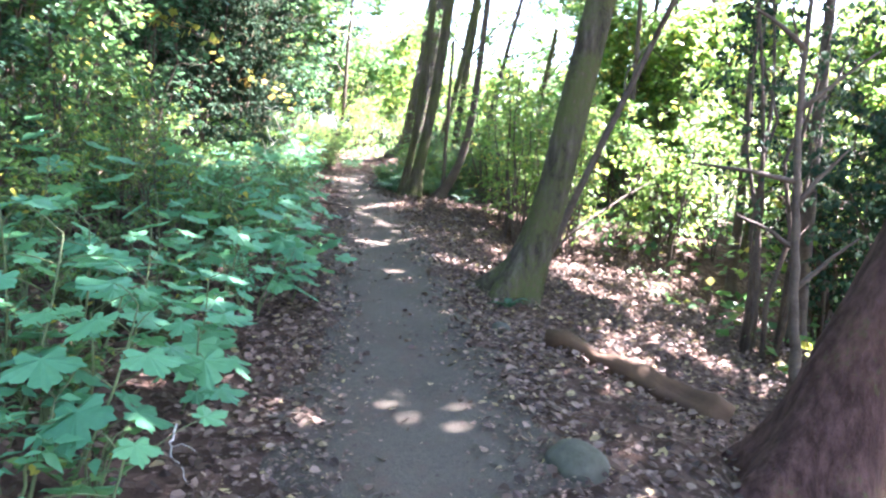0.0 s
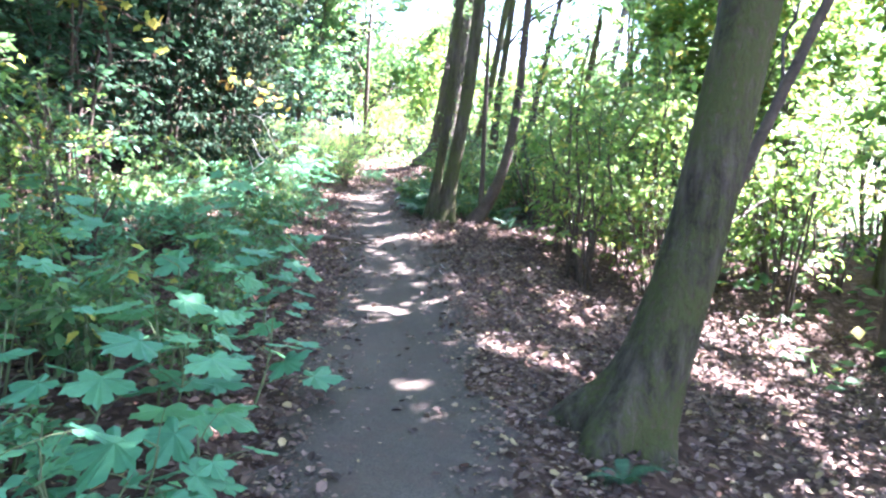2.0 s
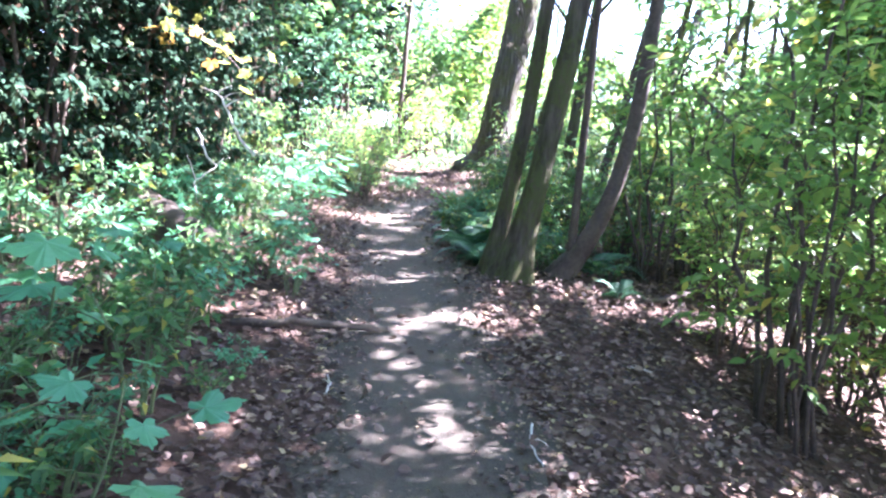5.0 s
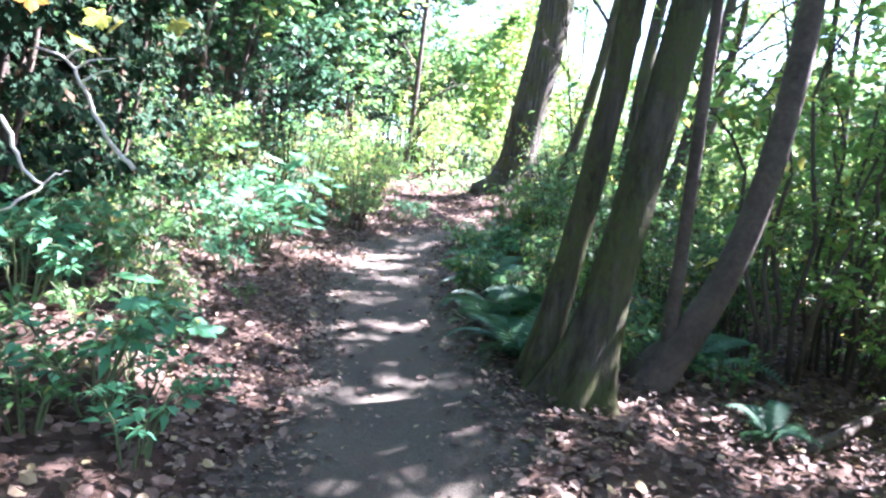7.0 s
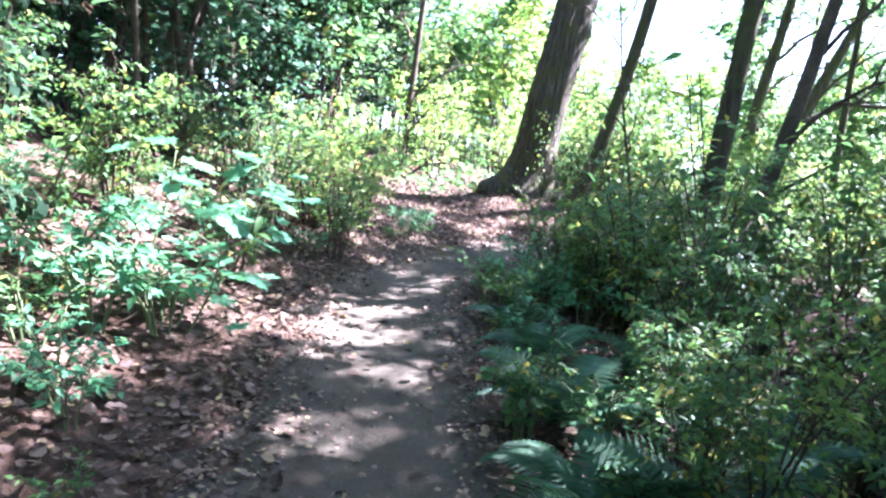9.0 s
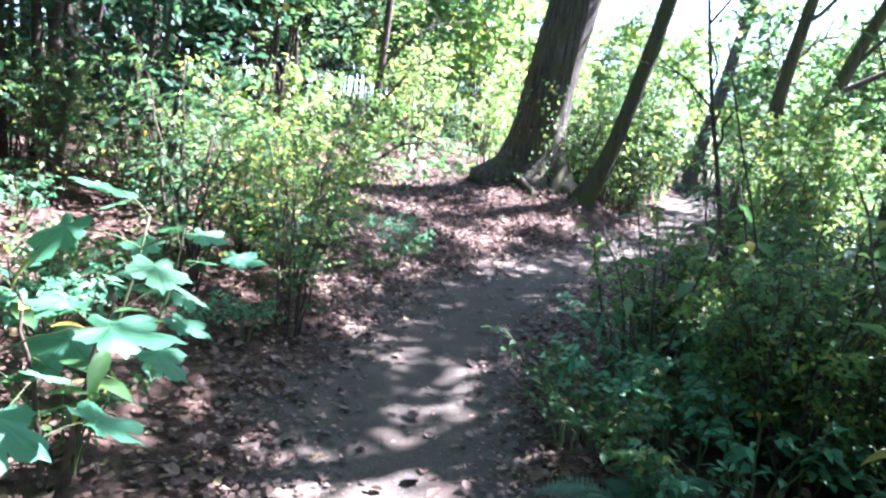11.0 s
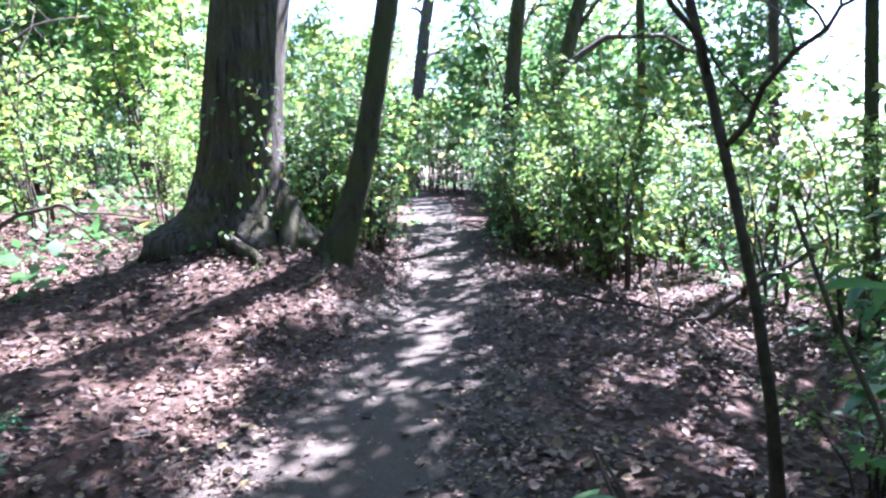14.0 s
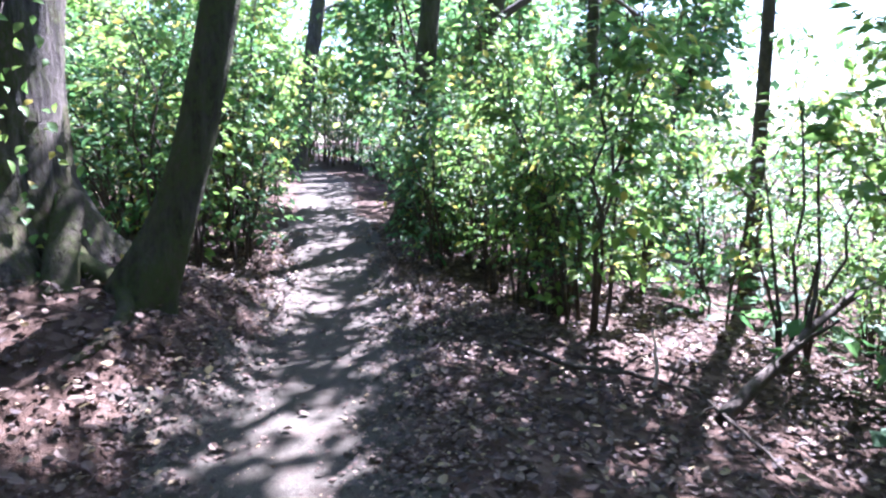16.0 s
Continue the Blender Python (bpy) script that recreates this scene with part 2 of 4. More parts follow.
def tube(points, radii, sides=8, wobble=0.0, ridges=0, seed=0):
    """A tapering limb along points, closed at both ends."""
    p = np.asarray(points, float)
    r = np.broadcast_to(np.asarray(radii, float), len(p))
    tang = np.gradient(p, axis=0)
    tang /= np.linalg.norm(tang, axis=1)[:, None] + 1e-9
    ref = np.array([1.0, 0, 0]) if abs(tang[0][0]) < 0.8 else np.array([0, 1.0, 0])
    a = np.cross(tang, ref)
    a /= np.linalg.norm(a, axis=1)[:, None] + 1e-9
    b = np.cross(tang, a)
    ang = np.linspace(0, 2 * np.pi, sides, endpoint=False)
    rr = r[:, None] * np.ones(sides)
    if wobble:
        s = np.arange(len(p))[:, None] * 0.55
        rr = rr * (1 + wobble * (np.sin(2 * ang + s * 0.5 + seed) * 0.6 + np.sin(3 * ang - s * 0.8 + 2 * seed) * 0.5 + np.sin(5 * ang + 1.7 * s) * 0.3))
    if ridges:
        rr = rr * (1 + 0.035 * np.sin(ridges * ang + 0.6 * np.sin(np.arange(len(p)) * 0.4)[:, None]) * np.sign(np.sin(np.arange(len(p)) * 0.9 + seed))[:, None] ** 0)
    v = p[:, None] + rr[..., None] * (np.cos(ang)[None, :, None] * a[:, None] + np.sin(ang)[None, :, None] * b[:, None])
    v = v.reshape(-1, 3)
    i, j = np.meshgrid(np.arange(len(p) - 1), np.arange(sides), indexing="ij")
    k = (j + 1) % sides
    q0, q1, q2, q3 = i * sides + j, i * sides + k, (i + 1) * sides + k, (i + 1) * sides + j
    f = np.concatenate([np.stack([q0, q2, q1], -1).reshape(-1, 3), np.stack([q0, q3, q2], -1).reshape(-1, 3)])
    v = np.vstack([v, p[0], p[-1]])
    n = len(p) * sides
    jj = np.arange(sides)
    kk = (jj + 1) % sides
    f = np.vstack([f, np.stack([np.full(sides, n), jj, kk], 1), np.stack([np.full(sides, n + 1), (len(p) - 1) * sides + kk, (len(p) - 1) * sides + jj], 1)])
    return v, f


def graft(stem, twigs):
    """Twigs grown onto a stem, so that the whole is one body."""
    v, f = stem
    for tv, tf in twigs:
        n = len(tv) - 2
        near = int(((v[:len(stem[0])] - tv[n]) ** 2).sum(1).argmin())
        index = np.concatenate([np.arange(n), [0], [n]]) + len(v)
        index[n] = near
        f = np.vstack([f, index[tf]])
        v = np.vstack([v, tv[:n], tv[n + 1:]])
    return v, f


def bend(a, b, sag, n=10, jitter=0.0):
    """A bowed line from a to b."""
    a, b, sag = np.array(a, float), np.array(b, float), np.array(sag, float)
    t = np.linspace(0, 1, n)[:, None]
    p = a + (b - a) * t + sag * np.sin(np.pi * t)
    if jitter:
        p[1:-1] += rng.normal(0, jitter, (n - 2, 3))
    return p


OVATE = (np.array([(0, 0, 0), (-0.24, 0.36, 0.07), (0, 0.42, 0), (0.24, 0.36, 0.07), (0, 1, -0.10)]), np.array([(0, 3, 2), (0, 2, 1), (1, 2, 4), (2, 3, 4)]))
FLAKE = (np.array([(0, 0, 0), (-0.34, 0.5, 0.05), (0, 1, -0.06), (0.34, 0.5, 0.05)]), np.array([(0, 3, 1), (1, 3, 2)]))
CURLED = (np.array([(0, 0, 0), (-0.38, 0.3, 0.16), (-0.3, 0.75, 0.13), (0.05, 1.0, 0.05), (0.36, 0.65, 0.17), (0.33, 0.25, 0.08), (0, 0.5, 0.0)]),
          np.array([(0, 6, 1), (1, 6, 2), (2, 6, 3), (3, 6, 4), (4, 6, 5), (5, 6, 0)]))


def blade(width):
    """A pointed blade with a raised rim either side of its midrib."""
    rows = ((0.12, 0.45, 0.02), (0.3, 0.92, 0.03), (0.5, 1.0, 0.02), (0.72, 0.68, -0.02), (0.9, 0.25, -0.08))
    v = [(0, 0, 0)]
    for y, w, z in rows:
        v += [(-0.5 * width * w, y, z + 0.16 * width * w), (0, y, z), (0.5 * width * w, y, z + 0.16 * width * w)]
    v.append((0, 1, -0.13))
    f = [(0, 2, 1), (0, 3, 2)]
    for k in range(len(rows) - 1):
        a = 1 + 3 * k
        f += [(a, a + 1, a + 4), (a, a + 4, a + 3), (a + 1, a + 2, a + 5), (a + 1, a + 5, a + 4)]
    a = 1 + 3 * (len(rows) - 1)
    return np.array(v, float), np.array(f + [(a, a + 1, a + 3), (a + 1, a + 2, a + 3)])


LANCE, ROUND = blade(0.34), blade(0.62)


def maple_leaf():
    """A five-lobed blade, about 1 across, folded a little along its veins."""
    tips = [(-122, 0.55), (-60, 0.86), (0, 1.0), (60, 0.86), (122, 0.55)]
    rim = [(0.0, -0.12)]
    for k, (deg, r) in enumerate(tips):
        for off, rr in ((-25, 0.70), (-13, 0.82), (-6, 0.84), (0, 1.0), (6, 0.84), (13, 0.82), (25, 0.70)):
            a = radians(deg + off * (1 if k in (1, 2, 3) else 1.2))
            rim.append((r * rr * math.sin(a), r * rr * math.cos(a)))
        if k < 4:
            a = radians((deg + tips[k + 1][0]) / 2)
            rim.append((0.46 * math.sin(a), 0.46 * math.cos(a)))
    v = [(0, 0, 0.0)] + [(0.62 * x, 0.62 * y, -0.11 * (x * x + y * y) + 0.035 * math.cos(5.3 * math.atan2(x, y))) for x, y in rim]
    n = len(rim)
    return np.array(v), np.array([(0, 1 + (k + 1) % n, 1 + k) for k in range(n)])


MAPLE_LEAF = maple_leaf()


def scatter(template, pos, heading, pitch, roll, size):
    """Copies of a leaf: its axis turned to heading and raised by pitch (radians)."""
    v, f = template
    n = len(pos)
    ch, sh, cp, sp, cr, sr = np.cos(heading), np.sin(heading), np.cos(pitch), np.sin(pitch), np.cos(roll), np.sin(roll)
    y = np.stack([ch * cp, sh * cp, sp], 1)
    x0 = np.stack([sh, -ch, np.zeros(n)], 1)
    z0 = np.cross(x0, y)
    x = x0 * cr[:, None] + z0 * sr[:, None]
    z = z0 * cr[:, None] - x0 * sr[:, None]
    out = pos[:, None] + np.broadcast_to(size, n)[:, None, None] * (v[None, :, 0, None] * x[:, None] + v[None, :, 1, None] * y[:, None] + v[None, :, 2, None] * z[:, None])
    return out.reshape(-1, 3), (f[None] + (np.arange(n) * len(v))[:, None, None]).reshape(-1, 3)


def on_ground(x, y, sink=0.0):
    return float(ground(x, y)) - sink


# ---- ground and trail ----
def spread(a, b, step, far, grow=1.28):
    core = list(np.arange(a, b, step))
    d, lo, hi = step, [core[0]], [core[-1]]
    while hi[-1] < b + far:
        d *= grow
        hi.append(hi[-1] + d)
        lo.append(lo[-1] - d)
    return np.array(lo[:0:-1] + core + hi[1:])


def build_ground():
    gx, gy = spread(-6, 7, 0.13, 900), spread(-3, 40, 0.15, 900)
    x, y = np.meshgrid(gx, gy)
    z = ground(x, y)
    near, _ = trail_offset(x, y)
    z = z + np.where(np.abs(near) < 8, rng.normal(0, 0.012, z.shape), 0) - 0.03 * np.exp(-(near / 0.55) ** 4)
    v = np.stack([x, y, z], -1).reshape(-1, 3)
    w = len(gx)
    i, j = np.meshgrid(np.arange(len(gy) - 1), np.arange(w - 1), indexing="ij")
    q = (i * w + j).ravel()
    f = np.vstack([np.stack([q, q + 1, q + w + 1], 1), np.stack([q, q + w + 1, q + w], 1)])
    return tagged(new("ground", raw("ground", v, f, LITTER)), "sloping forest floor of brown leaf litter and soil", "ground", kind="structure")


def build_path():
    keep = (LINE[:, 1] > -11) & (LINE[:, 1] < 46)
    c, tg = LINE[keep], TANGENT[keep]
    n, across = len(c), 17
    u = np.linspace(-1, 1, across)
    s = np.arange(n)
    wl = 0.67 + 0.10 * np.sin(s * 0.21) + 0.07 * np.sin(s * 0.57 + 1) + 0.05 * np.sin(s * 1.9) + rng.normal(0, 0.06, n)
    wr = 0.67 + 0.10 * np.sin(s * 0.17 + 2) + 0.07 * np.sin(s * 0.71) + 0.05 * np.sin(s * 2.3 + 1) + rng.normal(0, 0.06, n)
    wide = 1 + 0.45 * bump(c[:, 1], 18.5, 23.5, 4)
    wl, wr = wl * wide, wr * wide
    off = np.where(u[None] < 0, u[None] * wl[:, None], u[None] * wr[:, None])
    x = c[:, 0, None] + off * tg[:, 1, None]
    y = c[:, 1, None] - off * tg[:, 0, None]
    z = ground(x, y) + 0.022 * (1 - np.abs(u[None]) ** 3 * 1.9) + 0.008 * np.sin(9 * x + 3 * y) * np.sin(7 * y) + rng.normal(0, 0.003, x.shape)
    v = np.stack([x, y, z], -1).reshape(-1, 3)
    i, j = np.meshgrid(np.arange(n - 1), np.arange(across - 1), indexing="ij")
    q = (i * across + j).ravel()
    f = np.vstack([np.stack([q, q + 1, q + across + 1], 1), np.stack([q, q + across + 1, q + across], 1)])
    return tagged(new("path", raw("path", v, f, DIRT)), "narrow trodden path of dry grey-brown dirt", "path", kind="structure")


land = build_ground()
build_path()


# ---- trees ----
def crown_mesh(name, material, radius, height, clumps, per, size, seed):
    """Leaves in clumps round an uneven crown, with gaps between."""
    r = np.random.default_rng(seed)
    a, q = r.uniform(0, 2 * np.pi, clumps), r.uniform(0.25, 1, clumps) ** 0.5
    hgt = r.uniform(-0.5, 0.5, clumps)
    lim = np.sqrt(np.clip(1 - (2 * hgt) ** 2 * 0.85, 0.1, 1))
    c = np.stack([radius * q * lim * np.cos(a), radius * q * lim * np.sin(a), height * hgt], 1)
    k = r.integers(0, clumps, clumps * per)
    way = r.normal(0, 1, (len(k), 3))
    way /= np.linalg.norm(way, axis=1)[:, None]
    pos = c[k] + way * r.uniform(0, 1, (len(k), 1)) ** 0.4 * np.array([0.42, 0.42, 0.2]) * (radius / 2.6) * r.uniform(0.6, 1.3, clumps)[k][:, None]
    v, f = scatter(FLAKE, pos, r.uniform(0, 2 * np.pi, len(k)), r.normal(-0.25, 0.4, len(k)), r.normal(0, 0.5, len(k)), size * r.uniform(0.6, 1.3, len(k)))
    return raw(name, v, f, material)


CROWNS = [crown_mesh("crown", CANOPY, 2.9, 3.6, 72, 56, 0.17, 11), crown_mesh("crown", CANOPY, 2.7, 4.0, 68, 56, 0.17, 12),
          crown_mesh("crown", CANOPY, 3.2, 3.4, 78, 56, 0.18, 13), crown_mesh("crown", GREEN, 2.6, 3.8, 64, 56, 0.16, 14)]
# fuller crowns, for deeper shade from the trees added on the slope
DENSE_CROWNS = [crown_mesh("crown", CANOPY, 2.9, 3.4, 125, 56, 0.17, 17), crown_mesh("crown", CANOPY, 2.8, 3.2, 120, 56, 0.17, 18)]
OPEN_CROWNS = [crown_mesh("crown", CANOPY, 3.0, 2.6, 38, 58, 0.16, 15), crown_mesh("crown", CANOPY, 2.8, 2.8, 36, 58, 0.16, 16)]


def trunk_mesh(line, r0, r1, flare, material, sides=26, seed=0.0, ridges=0):
    p = np.array(line)
    h = p[:, 2] - p[0, 2]
    s = np.linspace(0, 1, len(p))
    r = r0 + (r1 - r0) * s ** 0.8 + flare * np.exp(-np.clip(h - 0.25, 0, None) / 0.28)
    v, f = tube(p, r, sides, 0.045, ridges, seed)
    ang = np.tile(np.linspace(0, 2 * np.pi, sides, endpoint=False), len(p))
    centre = np.repeat(p, sides, axis=0)
    out = v[:-2] - centre
    toe = np.repeat(np.exp(-np.clip(h - 0.25, 0, None) / 0.22), sides) * flare / (r0 + flare)
    v[:-2] = centre + out * (1 + 0.55 * toe * np.sin(5 * ang + seed) + rng.normal(0, 0.012, len(out)))[:, None]
    return raw("trunk", v, f, material)


def tree(base, lean, height, r0, r1, material, label, flare=0.12, crown=0, crown_at=None, crown_scale=1.0, limbs=4, first=0.5, bow=(0, 0), seed=0, group="", sides=26, ridges=0, category="tree", airy=False, knee=0.0, crook=0.012, dense=False):
    """A trunk from base leaning by lean (metres sideways per metre up), limbs and a leafy crown."""
    r = np.random.default_rng(100 + seed)
    x, y = base
    root = thing("tree", pose(x, y, on_ground(x, y)), label, category, group)
    n = 44 if sides > 12 else 16
    h = np.concatenate([np.linspace(-0.25, 1.2, n // 3), np.linspace(1.2, height, n - n // 3 + 1)[1:]])
    line = np.stack([lean[0] * h + bow[0] * (h / height) ** 2, lean[1] * h + bow[1] * (h / height) ** 2, h], 1)
    line[:, 0] += knee * (1 - np.exp(-np.clip(h, 0, None) / 0.8))
    line[:, :2] += crook * height / 8 * np.stack([np.sin(h * 1.7 + seed), np.cos(h * 1.3 + seed)], 1)
    part("trunk", trunk_mesh(line, r0, r1, flare, material, sides, seed * 1.3, ridges), root)
    for k in range(limbs):
        t = first + (1 - first) * (k + 0.5) / limbs
        i = int(t * (len(line) - 1))
        a = r.uniform(0, 2 * np.pi)
        reach = r.uniform(1.0, 2.2) * min(1, height / 7)
        tip = line[i] + np.array([reach * math.cos(a), reach * math.sin(a), reach * r.uniform(0.4, 0.9)])
        rad = max(0.012, (r0 + (r1 - r0) * t) * 0.4)
        p = bend(line[i], tip, (0, 0, 0.15 * reach), 8, 0.02)
        pieces = [tube(p, np.linspace(rad, rad * 0.3, 8), 7, 0.05)]
        for m in range(3):
            j = 3 + m
            e = p[j] + r.normal(0, 0.45, 3) + np.array([0, 0, 0.25])
            pieces.append(tube(bend(p[j], e, (0, 0, 0.05), 5, 0.02), np.linspace(rad * 0.4, 0.004, 5), 5))
        part("limb", raw("limb", *graft(pieces[0], pieces[1:]), material), root)
    if crown is not None:
        top = line[-1] if crown_at is None else np.array(crown_at)
        part("crown", (OPEN_CROWNS[crown % 2] if airy else DENSE_CROWNS[crown % 2] if dense else CROWNS[crown % len(CROWNS)]), root, at=pose(*(top + np.array([0, 0, 0.6])), 0, 0, r.uniform(0, 360)) @ Matrix.Scale(crown_scale, 4))
    return root


# trees that the path passes
tree((0.80, 6.55), (0.147, 0.0), 11.5, 0.18, 0.10, MOSSY, "leaning maple trunk with moss on grey-brown bark beside the path", 0.17, 0, bow=(0.3, 0.2), knee=0.27, seed=1)
tree((1.15, 7.5), (0.42, 0.0), 5.5, 0.05, 0.022, STEM, "thin dark stem leaning behind a mossy trunk", 0.03, None, limbs=5, first=0.35, seed=2, sides=10)
tree((1.98, 3.30), (0.40, 0.05), 10.0, 0.25, 0.12, BROWN, "thick leaning trunk with bare red-brown bark", 0.16, 1, seed=3, first=0.55)
tree((-0.46, 13.25), (0.12, 0.0), 12.0, 0.12, 0.07, MOSSY, "mossy maple trunk standing among ferns at the path edge", 0.10, 2, bow=(0.2, 0.2), knee=0.10, seed=4)
tree((-0.66, 13.4), (0.11, 0.0), 11.0, 0.08, 0.05, MOSSY, "darker second stem grown beside a mossy maple trunk", 0.05, 1, knee=0.06, seed=5)
tree((0.03, 13.9), (0.06, 0.03), 6.5, 0.09, 0.05, STEM, "slim dark trunk leaning out over the slope", 0.07, None, knee=0.6, seed=6, sides=16)
tree((0.12, 13.9), (0.03, 0.0), 3.2, 0.045, 0.03, STEM, "broken upright dark stem beside a leaning trunk", 0.02, None, limbs=1, seed=7, sides=10)
tree((-1.12, 26.2), (0.15, 0.0), 13.0, 0.49, 0.31, BARK, "big old tree with furrowed bark, mossy roots and ivy", 0.34, 2, crown_scale=1.2, seed=8, sides=40, ridges=17, limbs=4, first=0.62)
tree((-0.30, 25.35), (0.18, 0.0), 9.0, 0.135, 0.10, MOSSY, "dark mossy trunk leaning beside the big tree", 0.07, None, knee=0.36, seed=9)
tree((-4.25, 29.0), (0.05, 0.0), 8.0, 0.10, 0.05, STEM, "slender dark tree with bare side branches in the clearing", 0.04, 3, crown_scale=0.8, limbs=6, first=0.15, seed=10, sides=12)
tree((3.75, 29.4), (0.16, 0.0), 6.5, 0.21, 0.10, MOSSY, "forked maple with dark trunk above the shrubs", 0.1, 0, airy=True, crown_scale=0.8, seed=11, limbs=5, first=0.45)
tree((4.5, 29.5), (0.23, 0.02), 6.5, 0.22, 0.10, MOSSY, "forked maple leaning over the shrubs with long arching limbs", 0.1, 1, airy=True, bow=(0.8, 0), seed=12, limbs=6, first=0.5)
tree((6.5, 42.0), (0.2, 0.0), 11.0, 0.3, 0.18, BARK, "tall straight trunk far along the path", 0.12, None, seed=13)
tree((0.12, 20.3), (-0.09, 0.02), 3.9, 0.023, 0.009, STEM, "slim dark forked sapling close beside the path", 0.012, 0, airy=True, crown_scale=0.33, crook=0.11, bow=(-0.35, 0.1), limbs=9, first=0.35, seed=14, sides=10)
tree((8.8, 22.3), (0.01, 0.0), 13.0, 0.36, 0.22, BARK, "straight pale trunk far down the slope", 0.12, 0, airy=True, seed=15)
tree((-6.2, 12.6), (0.08, 0), 9.0, 0.2, 0.12, MOSSY, "pale trunk half hidden behind leafy shrubs", 0.1, 2, seed=16)
tree((1.0, 19.6), (0.22, 0.05), 6.5, 0.1, 0.05, STEM, "slim dark trunk rising out of the shrubs", 0.05, None, seed=17, sides=12, limbs=5, first=0.3)
tree((0.3, 18.6), (0.12, 0.1), 7.5, 0.12, 0.06, MOSSY, "slender mossy tree among the shrubs", 0.06, 3, airy=True, crown_scale=0.7, seed=19, sides=14)

# canopy trees further off on both sides: x, y, height
FURTHER = [(4.2, -2, 12), (8, -1, 13), (-4.5, 1.5, 10), (-7, 5, 11), (-5.3, 8.5, 11), (-8.5, 10, 12), (-5.8, 16, 11),
           (-8, 19, 12), (-7.5, 23.5, 11), (-11.5, 27, 10), (-11, 15, 12), (-3.5, -4, 12), (1.5, -7, 12), (-6.5, 44, 10), (-2.5, 48, 11), (2.0, 52, 11), (12, 46, 12), (-14, 38, 10), (-13, 22, 12)]
for k, (x, y, h) in enumerate(FURTHER):
    tree((x, y), (rng.uniform(-0.02, 0.04), rng.uniform(-0.03, 0.03)), h, rng.uniform(0.14, 0.24), 0.06, MOSSY if k % 3 else BARK,
         "tall woodland tree with a leafy crown", 0.08, k, crown_scale=rng.uniform(1.2, 1.5), limbs=4, first=0.5, seed=30 + k, group="woodland trees", sides=14)

# slimmer trees added down the slope to shade the path: x, y, height, crown scale
SHADE_TREES = [(5.9, 2.6, 9.2, 1.2), (7.6, 4.6, 10.5, 1.3), (5.4, 6.6, 9.0, 1.2), (6.6, 9.0, 9.6, 1.25), (5.0, 11.0, 8.8, 1.2), (6.3, 13.4, 9.4, 1.2), (4.4, 15.6, 8.4, 1.0),
               (5.6, 18.2, 8.6, 0.95), (4.7, 21.2, 7.8, 0.85), (4.6, 23.0, 7.8, 1.0), (6.0, 25.4, 8.2, 0.9), (5.4, 27.4, 8.2, 0.95), (4.6, 8.2, 9.6, 1.3), (7.4, 24.2, 8.6, 1.15), (7.2, 21.6, 8.8, 0.95)]
for k, (x, y, h, q) in enumerate(SHADE_TREES):
    tree((x, y), (rng.uniform(-0.03, 0.03), rng.uniform(-0.03, 0.03)), h, rng.uniform(0.07, 0.11), 0.04, MOSSY if k % 2 else STEM,
         "slim tree added on the slope so its crown shades the path", 0.05, k, crown_scale=q, limbs=4, first=0.6, seed=70 + k, group="slope trees", sides=12, dense=y < 14)


# ---- shrubs ----
def shrub_meshes(height, radius, stems, twigs, leaves, size, leaf, bark, seed, template=OVATE, droop=-0.25, bare=0.25):
    """Arching stems with side twigs, and the leaves along them."""
    r = np.random.default_rng(seed)
    wood, pos, head = [], [], []
    for _ in range(stems):
        a = r.uniform(0, 2 * np.pi)
        reach, top = radius * r.uniform(0.3, 1.0), height * r.uniform(0.65, 1.05)
        start = np.array([0.12 * radius * math.cos(a), 0.12 * radius * math.sin(a), -0.08])
        p = bend(start, (reach * math.cos(a), reach * math.sin(a), top), (-0.15 * reach * math.cos(a), -0.15 * reach * math.sin(a), 0.12 * top), 9, 0.012 * height)
        wood.append(tube(p, np.linspace(0.006 + 0.005 * height, 0.003, 9), 5))
        for _ in range(twigs):
            t = bare + (1 - bare) * r.uniform(0, 1) ** 0.8
            i = t * 8
            o = p[int(i)] + (p[min(8, int(i) + 1)] - p[int(i)]) * (i % 1)
            b = a + r.normal(0, 1.3)
            ln = radius * r.uniform(0.25, 0.6) * (1.15 - 0.5 * t)
            e = o + np.array([ln * math.cos(b), ln * math.sin(b), ln * r.uniform(-0.15, 0.7)])
            q = bend(o, e, (0, 0, 0.1 * ln), 3)
            wood.append(tube(q, np.linspace(0.004, 0.0015, 3), 3))
            m = max(2, int(leaves * r.uniform(0.5, 1.5)))
            tt = r.uniform(0.1, 1.05, m)[:, None]
            pos.append(o + (e - o) * tt + np.array([0, 0, 0.1 * ln]) * np.sin(np.pi * np.clip(tt, 0, 1)) + r.normal(0, 0.25 * size, (m, 3)))
            head.append(b + r.choice([-1, 1], m) * r.uniform(0.3, 1.3, m))
    pos, head = np.vstack(pos), np.concatenate(head)
    n = len(pos)
    v, f = scatter(template, pos, head, r.normal(droop, 0.4, n), r.normal(0, 0.45, n), size * r.uniform(0.6, 1.3, n))
    if height < 1:
        wood = [join(*wood)]
    else:
        wood = [graft(wood[k], wood[k + 1:k + twigs + 1]) for k in range(0, len(wood), twigs + 1)]
    return [raw("stem", *w, bark) for w in wood], raw("foliage", v, f, leaf)


def shrub(name, meshes, x, y, turn, scale, label, category, group, tilt=0.0):
    root = thing(name, pose(x, y, on_ground(x, y), tilt, 0, turn) @ Matrix.Scale(scale, 4), label, category, group)
    for stem in meshes[0]:
        part("stem", stem, root)
    part("foliage", meshes[1], root)
    return root


